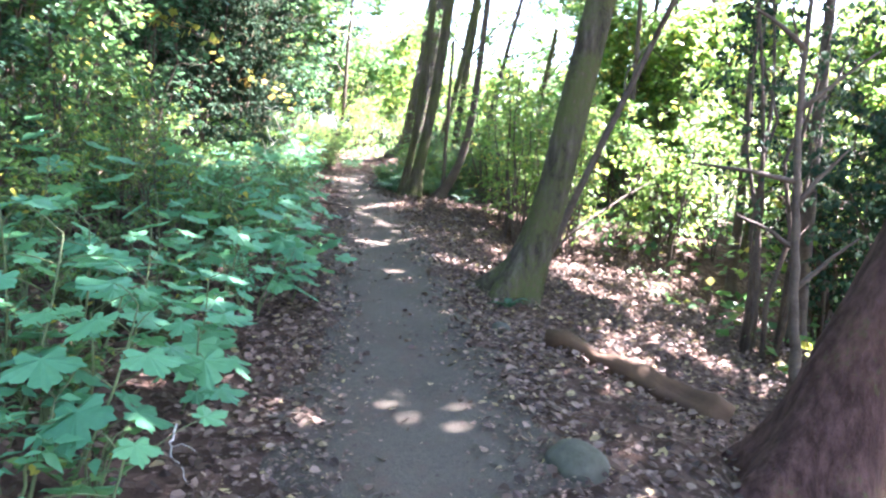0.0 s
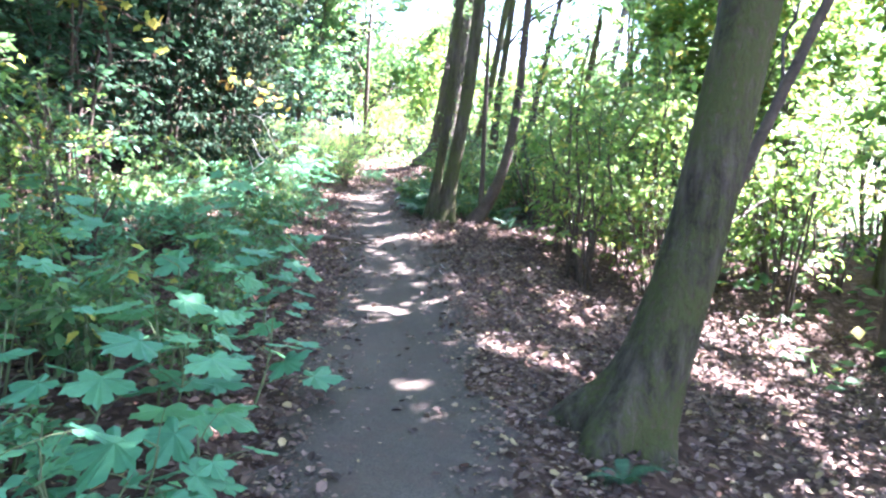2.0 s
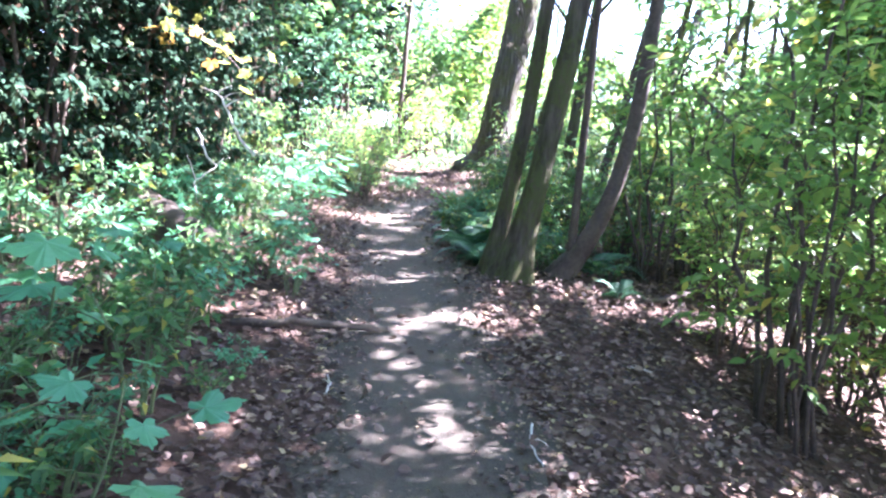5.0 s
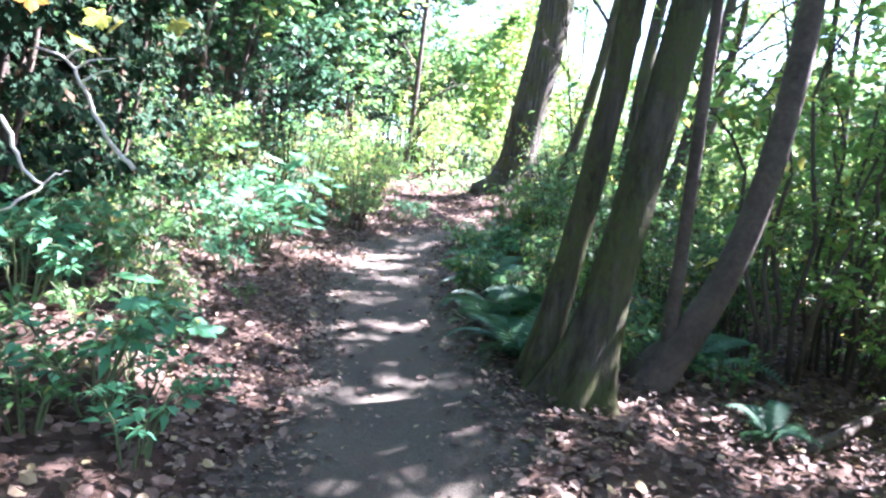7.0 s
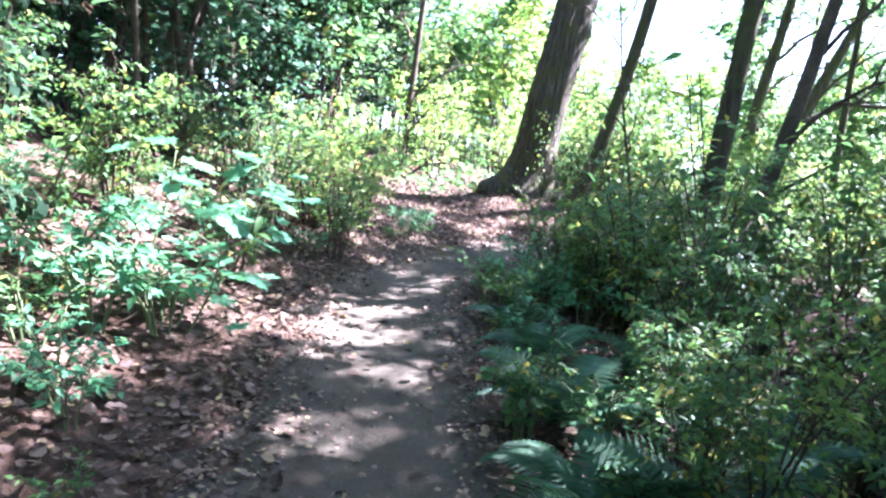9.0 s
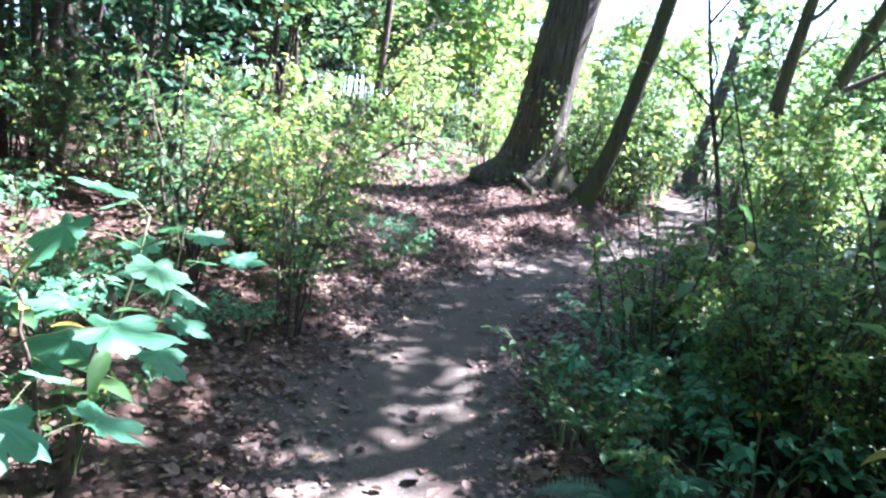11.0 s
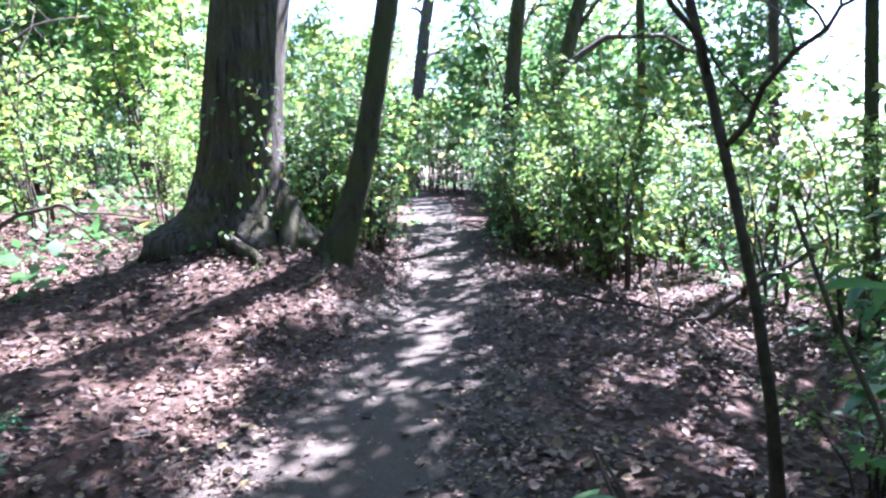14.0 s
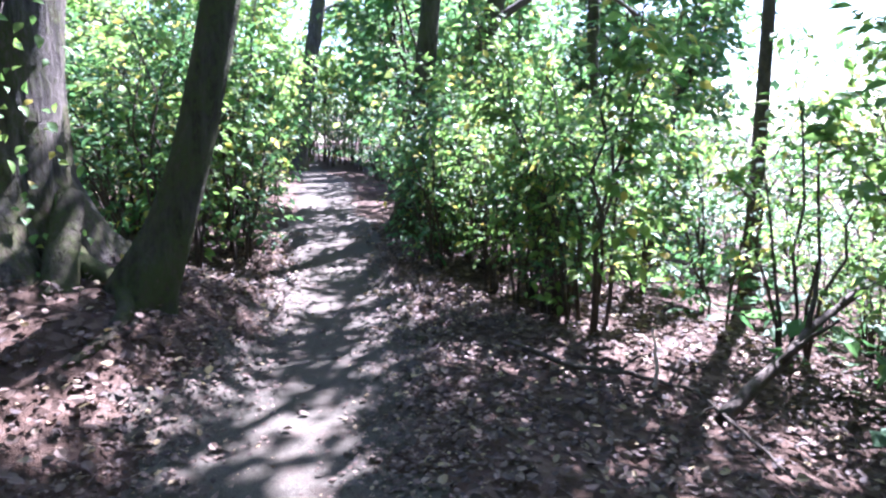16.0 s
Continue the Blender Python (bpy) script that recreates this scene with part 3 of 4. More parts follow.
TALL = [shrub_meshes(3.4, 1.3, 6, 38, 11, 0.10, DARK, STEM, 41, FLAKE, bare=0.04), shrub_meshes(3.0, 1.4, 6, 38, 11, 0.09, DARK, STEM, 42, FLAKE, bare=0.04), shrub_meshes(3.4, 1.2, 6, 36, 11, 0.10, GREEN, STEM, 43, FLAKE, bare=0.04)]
MIDDLE = [shrub_meshes(1.7, 0.9, 9, 15, 9, 0.075, GREEN, STEM, 51, bare=0.08), shrub_meshes(1.5, 0.8, 9, 14, 9, 0.07, LIGHT, STEM, 52, bare=0.08), shrub_meshes(1.9, 0.85, 8, 16, 9, 0.08, GREEN, STEM, 53, bare=0.12)]
BRIGHT = [shrub_meshes(2.3, 1.1, 6, 24, 8, 0.095, LIGHT, STEM, 61, blade(0.5), bare=0.06), shrub_meshes(1.8, 1.0, 6, 24, 9, 0.075, GREEN, STEM, 62, blade(0.5), bare=0.06), shrub_meshes(2.8, 0.9, 5, 24, 7, 0.10, LIGHT, STEM, 63, blade(0.45), bare=0.2)]
LOW = [shrub_meshes(0.42, 0.38, 7, 5, 5, 0.075, MAPLE, STALK, 71, bare=0.4, droop=-0.1), shrub_meshes(0.32, 0.34, 7, 4, 5, 0.06, GREEN, STALK, 72, bare=0.4, droop=0.0), shrub_meshes(0.55, 0.4, 6, 6, 6, 0.065, GREEN, STALK, 73, bare=0.3)]
UNDER = [shrub_meshes(5.6, 2.0, 7, 40, 13, 0.165, LIGHT, STEM, 91, template=FLAKE, bare=0.22), shrub_meshes(6.4, 2.1, 7, 40, 13, 0.175, CANOPY, STEM, 92, template=FLAKE, bare=0.2),
         shrub_meshes(5.2, 1.9, 7, 40, 13, 0.155, GREEN, STEM, 93, template=FLAKE, bare=0.2)]
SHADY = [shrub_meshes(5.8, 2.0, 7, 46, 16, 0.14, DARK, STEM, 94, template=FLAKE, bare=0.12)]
SPRAY = [shrub_meshes(3.2, 1.3, 10, 40, 44, 0.06, CONIFER, STEM, 81, template=FLAKE, droop=-0.9, bare=0.03), shrub_meshes(2.8, 1.2, 10, 38, 44, 0.058, CONIFER, STEM, 82, template=FLAKE, droop=-0.9, bare=0.03)]
DRAPED = [shrub_meshes(5.8, 1.5, 7, 30, 15, 0.07, CONIFER, STEM, 83, template=FLAKE, droop=-1.0, bare=0.22)]


def plant_band(name, kinds, count, side, along, scale, label, category, group, clear=0.7):
    """Shrubs strewn over a band beside the trail: side and along give the ranges."""
    made = 0
    while made < count:
        s = rng.uniform(*along)
        i = int(np.abs(LINE[:, 1] - s).argmin())
        d = rng.uniform(*side)
        x, y = LINE[i, 0] + d * TANGENT[i, 1], LINE[i, 1] - d * TANGENT[i, 0]
        true, _ = trail_offset(x, y)
        made += 1
        if abs(float(true)) < clear or (-4.4 < x < -2.75 and 10.6 < y < 14.2 and name == "shrub"):
            continue
        shrub(name, kinds[made % len(kinds)], x, y, rng.uniform(0, 360), rng.uniform(*scale), label, category, group, rng.normal(0, 4))


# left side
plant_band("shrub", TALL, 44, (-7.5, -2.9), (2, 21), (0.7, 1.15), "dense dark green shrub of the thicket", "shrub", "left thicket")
plant_band("shrub", MIDDLE, 16, (-3.4, -2.0), (1.5, 8.5), (0.6, 1.0), "leafy green shrub on the bank", "shrub", "bank shrubs")
plant_band("low_plant", LOW, 90, (-3.6, -1.05), (0.8, 9.5), (0.7, 1.4), "low green leafy plant in leaf litter", "plant", "bank plants")
plant_band("low_plant", LOW, 120, (-3.2, -0.95), (9.0, 21.5), (0.4, 0.9), "low green leafy plant in leaf litter", "plant", "bank plants")
plant_band("shrub", TALL[:2], 12, (-7.5, -4.2), (14.5, 20.5), (0.9, 1.25), "dense dark green shrub of the thicket", "shrub", "left thicket")
plant_band("shrub", MIDDLE, 26, (-4.2, -2.2), (12.5, 21.5), (0.4, 0.85), "leafy green shrub on the bank", "shrub", "bank shrubs")
plant_band("low_plant", LOW, 70, (-2.9, -1.15), (9.0, 16.5), (0.7, 1.25), "low sunlit leafy plant in leaf litter", "plant", "bank plants")
for x, y, k in ((-3.15, 19.2, 0.8), (-3.25, 20.1, 0.85), (-3.0, 18.5, 0.6), (-3.6, 19.6, 0.9), (-3.7, 18.6, 0.8), (-3.3, 21.0, 0.75), (-3.9, 20.8, 0.95)):
    shrub("shrub", MIDDLE[1 if y > 19 else 0], x, y, 77 * y, k, "leafy light green shrub at the foot of the bank", "shrub", "bank shrubs")
plant_band("small_tree", SHADY, 16, (-9, -4.6), (2, 17), (0.8, 1.2), "small shady tree leafy down to the ground", "small tree", "left understorey")
plant_band("small_tree", UNDER, 9, (-6.5, -3.8), (1, 13), (0.8, 1.0), "small understorey tree with green leaves", "small tree", "left understorey")
for k in range(18):
    x, y = rng.uniform(-12, -5.6), rng.uniform(17, 35)
    shrub("small_tree", (SHADY + UNDER[1:])[k % 3], x, y, rng.uniform(0, 360), rng.uniform(0.95, 1.3), "small shady tree leafy down to the ground", "small tree", "left understorey")
for x, y, k in ((0.1, 19.2, 0.55), (0.55, 19.8, 0.6), (0.95, 20.5, 0.5), (0.0, 18.7, 0.6), (0.6, 19.0, 0.7), (1.3, 19.9, 0.7), (1.9, 20.8, 0.6)):
    shrub("shrub", MIDDLE[int(10 * y) % 3], x, y, 77 * y, k, "leafy shrub with thin stems crowding the path", "shrub", "path shrubs")
# clearing ahead
# all in bright_leaf, whose pale colour makes up for their unlit near sides
for k, (x, y) in enumerate(((6, 47), (8.8, 46), (10.5, 44), (4, 46), (2, 44), (9.8, 50), (-0.5, 42), (-3.0, 44), (7.2, 52))):
    shrub("small_tree", UNDER[0], x, y, 61 * k, 1.0 + 0.05 * k, "sunlit leafy small tree at the clearing edge", "small tree", "clearing trees")
plant_band("small_tree", UNDER, 24, (-15, -6.0), (30, 58), (0.8, 1.3), "sunlit leafy small tree at the clearing edge", "small tree", "clearing trees", 3)
plant_band("small_tree", UNDER, 26, (1.7, 12), (33, 56), (0.8, 1.3), "sunlit leafy small tree at the clearing edge", "small tree", "clearing trees", 1.6)
plant_band("shrub", BRIGHT, 26, (-9, -3.2), (25, 44), (0.7, 1.3), "sunlit yellow-green shrub in the clearing", "shrub", "clearing shrubs")
plant_band("shrub", MIDDLE, 6, (-3.0, -1.6), (28, 40), (0.6, 1.0), "green shrub behind the big tree", "shrub", "clearing shrubs")
# right side
plant_band("small_tree", UNDER[:1], 6, (6.5, 9), (16, 24), (0.8, 1.05), "small understorey tree with light green leaves", "small tree", "slope understorey")
plant_band("small_tree", UNDER[:1], 13, (6.0, 14), (1, 34), (0.6, 0.95), "small understorey tree with light green leaves", "small tree", "slope understorey")
plant_band("shrub", MIDDLE[1:2] + BRIGHT[2:], 14, (2.4, 5.5), (11, 15.5), (0.8, 1.25), "light green shrub with thin stems on the slope", "shrub", "slope shrubs")
plant_band("shrub", BRIGHT, 20, (3.5, 9), (9, 24), (0.9, 1.4), "light green shrub with thin stems on the slope", "shrub", "slope shrubs")
plant_band("shrub", BRIGHT, 16, (5.0, 11), (2, 30), (1.0, 1.4), "tall leafy shrub on the lower slope", "shrub", "slope shrubs")
plant_band("shrub", MIDDLE, 34, (0.95, 3.0), (14.3, 19.4), (0.45, 0.85), "leafy shrub with thin stems crowding the path", "shrub", "path shrubs", 0.95)
plant_band("low_plant", LOW, 60, (0.62, 2.4), (13.4, 19.4), (0.6, 1.1), "low leafy plant at the path edge", "plant", "path edge plants", 0.6)
plant_band("shrub", BRIGHT + MIDDLE, 20, (1.15, 3.2), (25.6, 30), (0.5, 1.2), "sunlit green shrub along the path", "shrub", "far path shrubs", 1.1)
plant_band("shrub", MIDDLE[1:2] + BRIGHT, 20, (-2.4, -0.95), (26.8, 34), (0.9, 1.3), "green shrub along the path behind the leaning trunk", "shrub", "far path shrubs", 0.95)
plant_band("small_tree", UNDER[:1], 26, (12, 24), (2, 24), (1.1, 1.6), "sunlit small tree with light green leaves down the slope", "small tree", "slope understorey")
plant_band("shrub", BRIGHT, 46, (1.3, 6.0), (26.5, 40), (0.75, 1.2), "sunlit green shrub along the path", "shrub", "far path shrubs", 1.2)
plant_band("shrub", BRIGHT + MIDDLE, 26, (3.3, 7.0), (21, 27), (0.45, 1.1), "leafy green shrub beyond the bare slope", "shrub", "far path shrubs", 1.2)
plant_band("shrub", MIDDLE, 16, (-2.6, -1.0), (28, 40), (0.6, 1.0), "green shrub along the path", "shrub", "far path shrubs", 0.95)
# the five at x -4.1 to -5.2 are added to darken a shaded hollow
for x, y, s in ((4.9, 6.6, 1.1), (5.8, 9.4, 1.1), (-7.0, 13.5, 1.2), (-6.6, 30.5, 2.3), (-7.6, 27.5, 2.2), (-4.15, 13.4, 1.25), (-4.5, 12.3, 1.3), (-4.1, 14.5, 1.1), (-5.0, 11.0, 1.3), (-5.2, 13.6, 1.5)):
    shrub("conifer", SPRAY[int(10 * x) % 2], x, y, 40 * x, s, "young conifer with drooping dark needles, some added as dark fill", "conifer", "young conifers")


shrub("conifer", DRAPED[0], 3.7, 7.3, 30, 1.0, "tall conifer with draped dark needles on the slope", "conifer", "young conifers")
for k in range(6):
    shrub("small_tree", UNDER[0], rng.uniform(11, 19), rng.uniform(40, 48), 50 * k, rng.uniform(1.2, 1.5), "sunlit leafy small tree beyond the path", "small tree", "clearing trees")
for k in range(10):
    shrub("small_tree", UNDER[0], rng.uniform(8.5, 13), rng.uniform(13, 21.5), 50 * k, rng.uniform(1.0, 1.3), "small understorey tree with light green leaves", "small tree", "slope understorey")
for k, (x, y) in enumerate(((6.6, 42.6), (7.3, 43.4), (8.1, 43.0), (8.7, 42.0), (5.6, 41.8), (6.9, 44.2))):
    shrub("shrub", MIDDLE[k % 3], x, y, 70 * k, 1.25, "leafy green shrub where the path bends away", "shrub", "far path shrubs")
for k, (x, y) in enumerate(((7.0, 45.8), (8.3, 46.2), (9.4, 45.0), (6.0, 44.6), (10.4, 46.5))):
    shrub("shrub", BRIGHT[k % 2], x, y, 70 * k, 1.1, "sunlit green shrub where the path bends away", "shrub", "far path shrubs")


# ---- maple saplings with big leaves ----
LEAF_MESHES = [raw("leaf", MAPLE_LEAF[0] * s, MAPLE_LEAF[1], MAPLE, False) for s in (0.19, 0.24, 0.29, 0.16)]


def maple_sapling(x, y, height, count, seed):
    r = np.random.default_rng(seed)
    root = thing("maple_sapling", pose(x, y, on_ground(x, y)), "young maple with broad five-lobed green leaves", "sapling", "maple saplings")
    top = np.array([r.normal(0.12, 0.08), r.normal(0, 0.1), height])
    p = bend((0, 0, -0.05), top, (0.03, 0, 0), 8)
    part("stem", raw("stem", *tube(p, np.linspace(0.008, 0.003, 8), 6), STALK), root)
    for k in range(count):
        t = 0.3 + 0.7 * (k + 1) / count
        o = p[min(7, int(t * 7))]
        a = k * 2.4 + r.normal(0, 0.4)
        ln = r.uniform(0.10, 0.30)
        e = o + np.array([ln * math.cos(a), ln * math.sin(a), r.uniform(0.02, 0.12)])
        part("stalk", raw("stalk", *tube(bend(o, e, (0, 0, 0.02), 4), [0.003, 0.0025, 0.002, 0.002], 4), STALK), root)
        part("leaf", LEAF_MESHES[int(r.integers(0, 4))], root, at=pose(*e, r.normal(-14, 12), r.normal(0, 12), math.degrees(a) - 90))


for k, (x, y, h, n) in enumerate([(-1.35, 2.6, 0.55, 9), (-1.15, 3.1, 0.45, 8), (-1.75, 3.3, 0.7, 10), (-1.3, 4.1, 0.5, 8), (-1.9, 4.6, 0.75, 10), (-1.25, 5.0, 0.45, 8), (-1.45, 5.8, 0.65, 10), (-1.2, 6.4, 0.5, 9),
                                  (-1.75, 6.9, 0.7, 10), (-1.5, 7.5, 0.6, 9), (-2.3, 6.0, 0.9, 10), (-2.4, 3.9, 0.9, 10), (-2.2, 8.2, 0.7, 9), (-1.9, 9.0, 0.5, 8), (-2.9, 7.3, 0.9, 9), (-1.05, 2.0, 0.4, 6),
                                  (-1.6, 1.9, 0.6, 8), (-2.1, 2.6, 0.75, 9), (-2.0, 5.4, 0.6, 9), (-2.6, 9.8, 0.8, 9),
                                  (-1.55, 2.9, 0.6, 10), (-1.9, 3.8, 0.6, 10), (-2.7, 4.8, 0.9, 10), (-1.6, 5.3, 0.5, 9), (-2.6, 6.7, 0.8, 10), (-3.1, 5.5, 1.0, 10), (-2.9, 3.0, 1.0, 10), (-1.3, 3.6, 0.35, 7), (-1.35, 5.6, 0.6, 10), (-1.7, 8.2, 0.5, 8),
                                  (-1.25, 2.3, 0.65, 10), (-1.55, 2.45, 0.8, 10), (-1.2, 3.3, 0.6, 9), (-1.6, 3.55, 0.7, 10), (-1.45, 4.5, 0.65, 10), (-1.85, 2.9, 0.85, 10), (-1.1, 5.3, 0.4, 8), (-1.6, 6.2, 0.7, 10), (-1.75, 7.2, 0.6, 9),
                                  (-3.15, 16.2, 0.6, 9), (-3.35, 16.9, 0.75, 10), (-3.05, 15.6, 0.5, 8), (-3.6, 16.1, 0.8, 10), (-3.45, 17.6, 0.6, 8), (-2.9, 10.1, 0.5, 8), (-2.5, 12.3, 0.35, 7), (-2.8, 10.9, 0.4, 8)]):
    maple_sapling(x, y, h, n, 300 + k)


# ---- ferns ----
def frond_mesh(length, seed):
    r = np.random.default_rng(seed)
    t = np.linspace(0, 1, 24)
    spine = np.stack([np.zeros(24), length * (t - 0.12 * t ** 3), length * (0.75 * t - 0.8 * t ** 2.2)], 1)
    pieces = [tube(spine, np.linspace(0.004, 0.001, 24), 4)]
    for k in range(2, 24):
        w = 0.21 * length * math.sin(math.pi * min(1, 0.12 + 0.88 * t[k])) ** 0.8 + 0.01
        for sgn in (-1, 1):
            o = spine[k]
            tip = o + np.array([sgn * w, 0.25 * w, -0.12 * w])
            d = 0.022 * length * (1.2 - 0.6 * t[k]) + 0.004
            pieces.append((np.array([o + (0, -d, 0), o + (0, d, 0), tip, (o + tip) / 2 + (0, 0.5 * d, 0.01)]), np.array([(0, 2, 3), (0, 3, 1)])))
    return raw("frond", *join(*pieces), FERN)


FRONDS = [frond_mesh(0.75, 1), frond_mesh(0.6, 2), frond_mesh(0.9, 3)]


def fern(x, y, n, s, seed):
    r = np.random.default_rng(seed)
    root = thing("fern", pose(x, y, on_ground(x, y)) @ Matrix.Scale(s, 4), "dark green sword fern with arching fronds", "fern", "ferns by the path")
    for k in range(n):
        part("frond", FRONDS[k % 3], root, at=pose(0, 0, 0.02, r.uniform(5, 32), r.normal(0, 8), 360 * k / n + r.normal(0, 14)))


for k, (x, y, n, s) in enumerate([(-0.75, 13.9, 13, 1.0), (-0.95, 14.6, 13, 0.9), (-1.0, 15.4, 12, 0.95), (-0.45, 14.6, 13, 1.1), (-0.1, 15.4, 12, 1.1), (-1.05, 16.3, 12, 0.8), (-0.35, 16.2, 13, 1.0), (0.45, 14.5, 12, 1.0),
                                  (0.55, 13.3, 9, 0.5), (-1.25, 17.0, 10, 0.7), (0.72, 6.0, 7, 0.35)]):
    fern(x, y, n, 0.78 * s, 500 + k)


# ---- leaf litter ----
def litter_points(n, xr, yr, seed, clear):
    r = np.random.default_rng(seed)
    x, y = r.uniform(*xr, n), r.uniform(*yr, n)
    d, _ = trail_offset(x, y)
    keep = r.uniform(0, 1, n) < np.clip((np.abs(d) - 0.2) / clear, 0.04, 1)
    return x[keep], y[keep], r


def litter(n, xr, yr, seed, size, label):
    x, y, r = litter_points(n, xr, yr, seed, 0.6)
    pos = np.stack([x, y, ground(x, y) + r.uniform(0.012, 0.05, len(x))], 1)
    v, f = scatter(CURLED, pos, r.uniform(0, 6.3, len(x)), r.normal(0, 0.3, len(x)), r.normal(0, 0.4, len(x)) + np.pi * (r.uniform(0, 1, len(x)) < 0.4), size * r.uniform(0.5, 1.3, len(x)))
    tagged(new("leaf_litter", raw("leaf_litter", v, f, FALLEN, False)), label, "leaf litter", kind="stuff")


litter(48000, (-4.5, 5.0), (0.5, 14), 901, 0.052, "dry brown fallen leaves covering the forest floor")
litter(46000, (-5.0, 4.5), (14, 30), 902, 0.052, "dry brown fallen leaves covering the forest floor")


def crumbs(n, seed):
    """Broken leaf pieces, thick at the path's edges and thin on its middle."""
    r = np.random.default_rng(seed)
    i = r.integers(70, 330, n)
    d = r.choice([-1, 1], n) * np.clip(r.normal(0.62, 0.24, n), 0, 1.4)
    x, y = LINE[i, 0] + d * TANGENT[i, 1] + r.normal(0, 0.07, n), LINE[i, 1] - d * TANGENT[i, 0] + r.normal(0, 0.07, n)
    pos = np.stack([x, y, ground(x, y) + r.uniform(0.012, 0.03, n)], 1)
    v, f = scatter(FLAKE, pos, r.uniform(0, 6.3, n), r.normal(0, 0.25, n), r.normal(0, 0.3, n), 0.034 * r.uniform(0.4, 1.3, n))
    tagged(new("leaf_crumbs", raw("leaf_crumbs", v, f, FALLEN, False)), "broken brown leaf pieces along the path edges", "leaf litter", kind="stuff")


crumbs(46000, 905)


def undergrowth(n, seed):
    """Low leaves far from the trail, too many to count."""
    r = np.random.default_rng(seed)
    x, y = r.uniform(-28, 30, n), r.uniform(-6, 70, n)
    d, s = trail_offset(x, y)
    near = np.where(d < 0, np.where(s > 24, 3.0, 3.3), np.where(s < 20, 4.0, 3.2))
    keep = (np.abs(d) > near) & (r.uniform(0, 1, n) < 0.35 + 0.65 * (0.5 + 0.5 * np.sin(x * 1.3 + 2 * np.sin(y * 0.9)) * np.sin(y * 1.1 + x * 0.4)))
    x, y = x[keep], y[keep]
    m = len(x)
    pos = np.stack([x, y, ground(x, y) + r.uniform(0.02, 0.55, m) * (0.6 + 0.4 * np.sin(x * 2.1) * np.sin(y * 1.7))], 1)
    v, f = scatter(FLAKE, pos, r.uniform(0, 6.3, m), r.normal(0.1, 0.4, m), r.normal(0, 0.4, m), 0.2 * r.uniform(0.5, 1.3, m))
    tagged(new("undergrowth", raw("undergrowth", v, f, GREEN)), "knee-high green undergrowth between the trees", "undergrowth", kind="stuff")


undergrowth(125000, 903)


def far_woods(n, seed):
    """The leafy edge of the woods beyond the trees that stand near."""
    r = np.random.default_rng(seed)
    a = r.uniform(0, 2 * np.pi, 260)
    dist = r.uniform(48, 80, 260)
    cx, cy = dist * np.cos(a), 15 + dist * np.sin(a)
    top = r.uniform(7, 15, 260)
    low = np.where((cx > 20) & (cy < 45), 0.45, 1.0)
    k = r.integers(0, 260, n)
    base = ground(cx, cy)
    pos = np.stack([cx[k] + r.normal(0, 2.6, n), cy[k] + r.normal(0, 2.6, n), base[k] + top[k] * low[k] * r.uniform(0, 1, n) ** 0.8], 1)
    v, f = scatter(FLAKE, pos, r.uniform(0, 6.3, n), r.normal(-0.2, 0.5, n), r.normal(0, 0.5, n), 0.75 * r.uniform(0.5, 1.3, n))
    tagged(new("far_woods", raw("far_woods", v, f, CANOPY)), "leafy woods in the distance round the path", "woods", kind="stuff")


far_woods(42000, 904)


# ---- fallen wood, stones, twigs ----
def log(name, a, b, r, material, label, category, end=None, wobble=0.08):
    """A lying log with bark and two end faces."""
    a, b = np.array(a, float), np.array(b, float)
    root = thing(name, pose(*a), label, category)
    p = bend((0, 0, 0), b - a, (0, 0, 0.02), 12, 0.012)
    part("bark", raw("bark", *tube(p, r * (1 + 0.06 * np.sin(np.arange(12) * 1.3)), 18, wobble), material), root)
    if end:
        d = (p[0] - p[1]) / np.linalg.norm(p[0] - p[1])
        v, f = tube(np.array([p[0] - 0.01 * d, p[0] + 0.012 * d]), r * 0.93, 18, 0.03)
        part("sawn_end", raw("sawn_end", v, f, end), root, "weathered reddish sawn face")
    return root


log("log", (-2.60, 11.45, 1.40), (-3.75, 12.7, 1.62), 0.15, STEM, "sawn log with a dark red-brown end lying on the bank", "log", CUT)
log("log", (-1.42, 3.85, on_ground(-1.42, 3.85) + 0.09), (-2.2, 3.98, on_ground(-2.2, 3.98) + 0.10), 0.10, MOSSY, "short rotting log with moss among maple leaves", "log", ROTTEN)
log("rotten_log", (0.95, 5.05, on_ground(0.95, 5.05) + 0.02), (2.05, 4.35, on_ground(2.05, 4.35) + 0.02), 0.10, ROTTEN, "crumbling orange-brown rotten log in leaf litter", "log", None, 0.3)
log("branch", (-2.25, 11.1, on_ground(-2.25, 11.1) + 0.03), (-1.35, 11.75, on_ground(-1.35, 11.75) + 0.02), 0.025, STEM, "fallen stick lying at the path edge", "branch")


def stone(x, y, r, seed, label):
    bm = bmesh.new()
    bmesh.ops.create_icosphere(bm, subdivisions=3, radius=r)
    for v in bm.verts:
        n = noise.noise(v.co * (2.2 / r) * 0.35 + Vector((seed, 0, 0)))
        m = noise.noise(v.co * (4.5 / r) * 0.35 + Vector((0, seed, 2)))
        v.co *= 1 + 0.34 * n + 0.13 * m
        v.co.z *= 0.72
    me = bpy.data.meshes.new("stone")
    bm.to_mesh(me)
    bm.free()
    for f in me.polygons:
        f.use_smooth = True
    me.materials.append(STONE)
    ob = new("stone", me)
    ob.matrix_basis = pose(x, y, on_ground(x, y) + 0.18 * r, 0, 0, 40 * seed)
    tagged(ob, label, "stone")


stone(0.72, 2.95, 0.14, 3, "rounded grey stone with a mossy hollow beside the path")
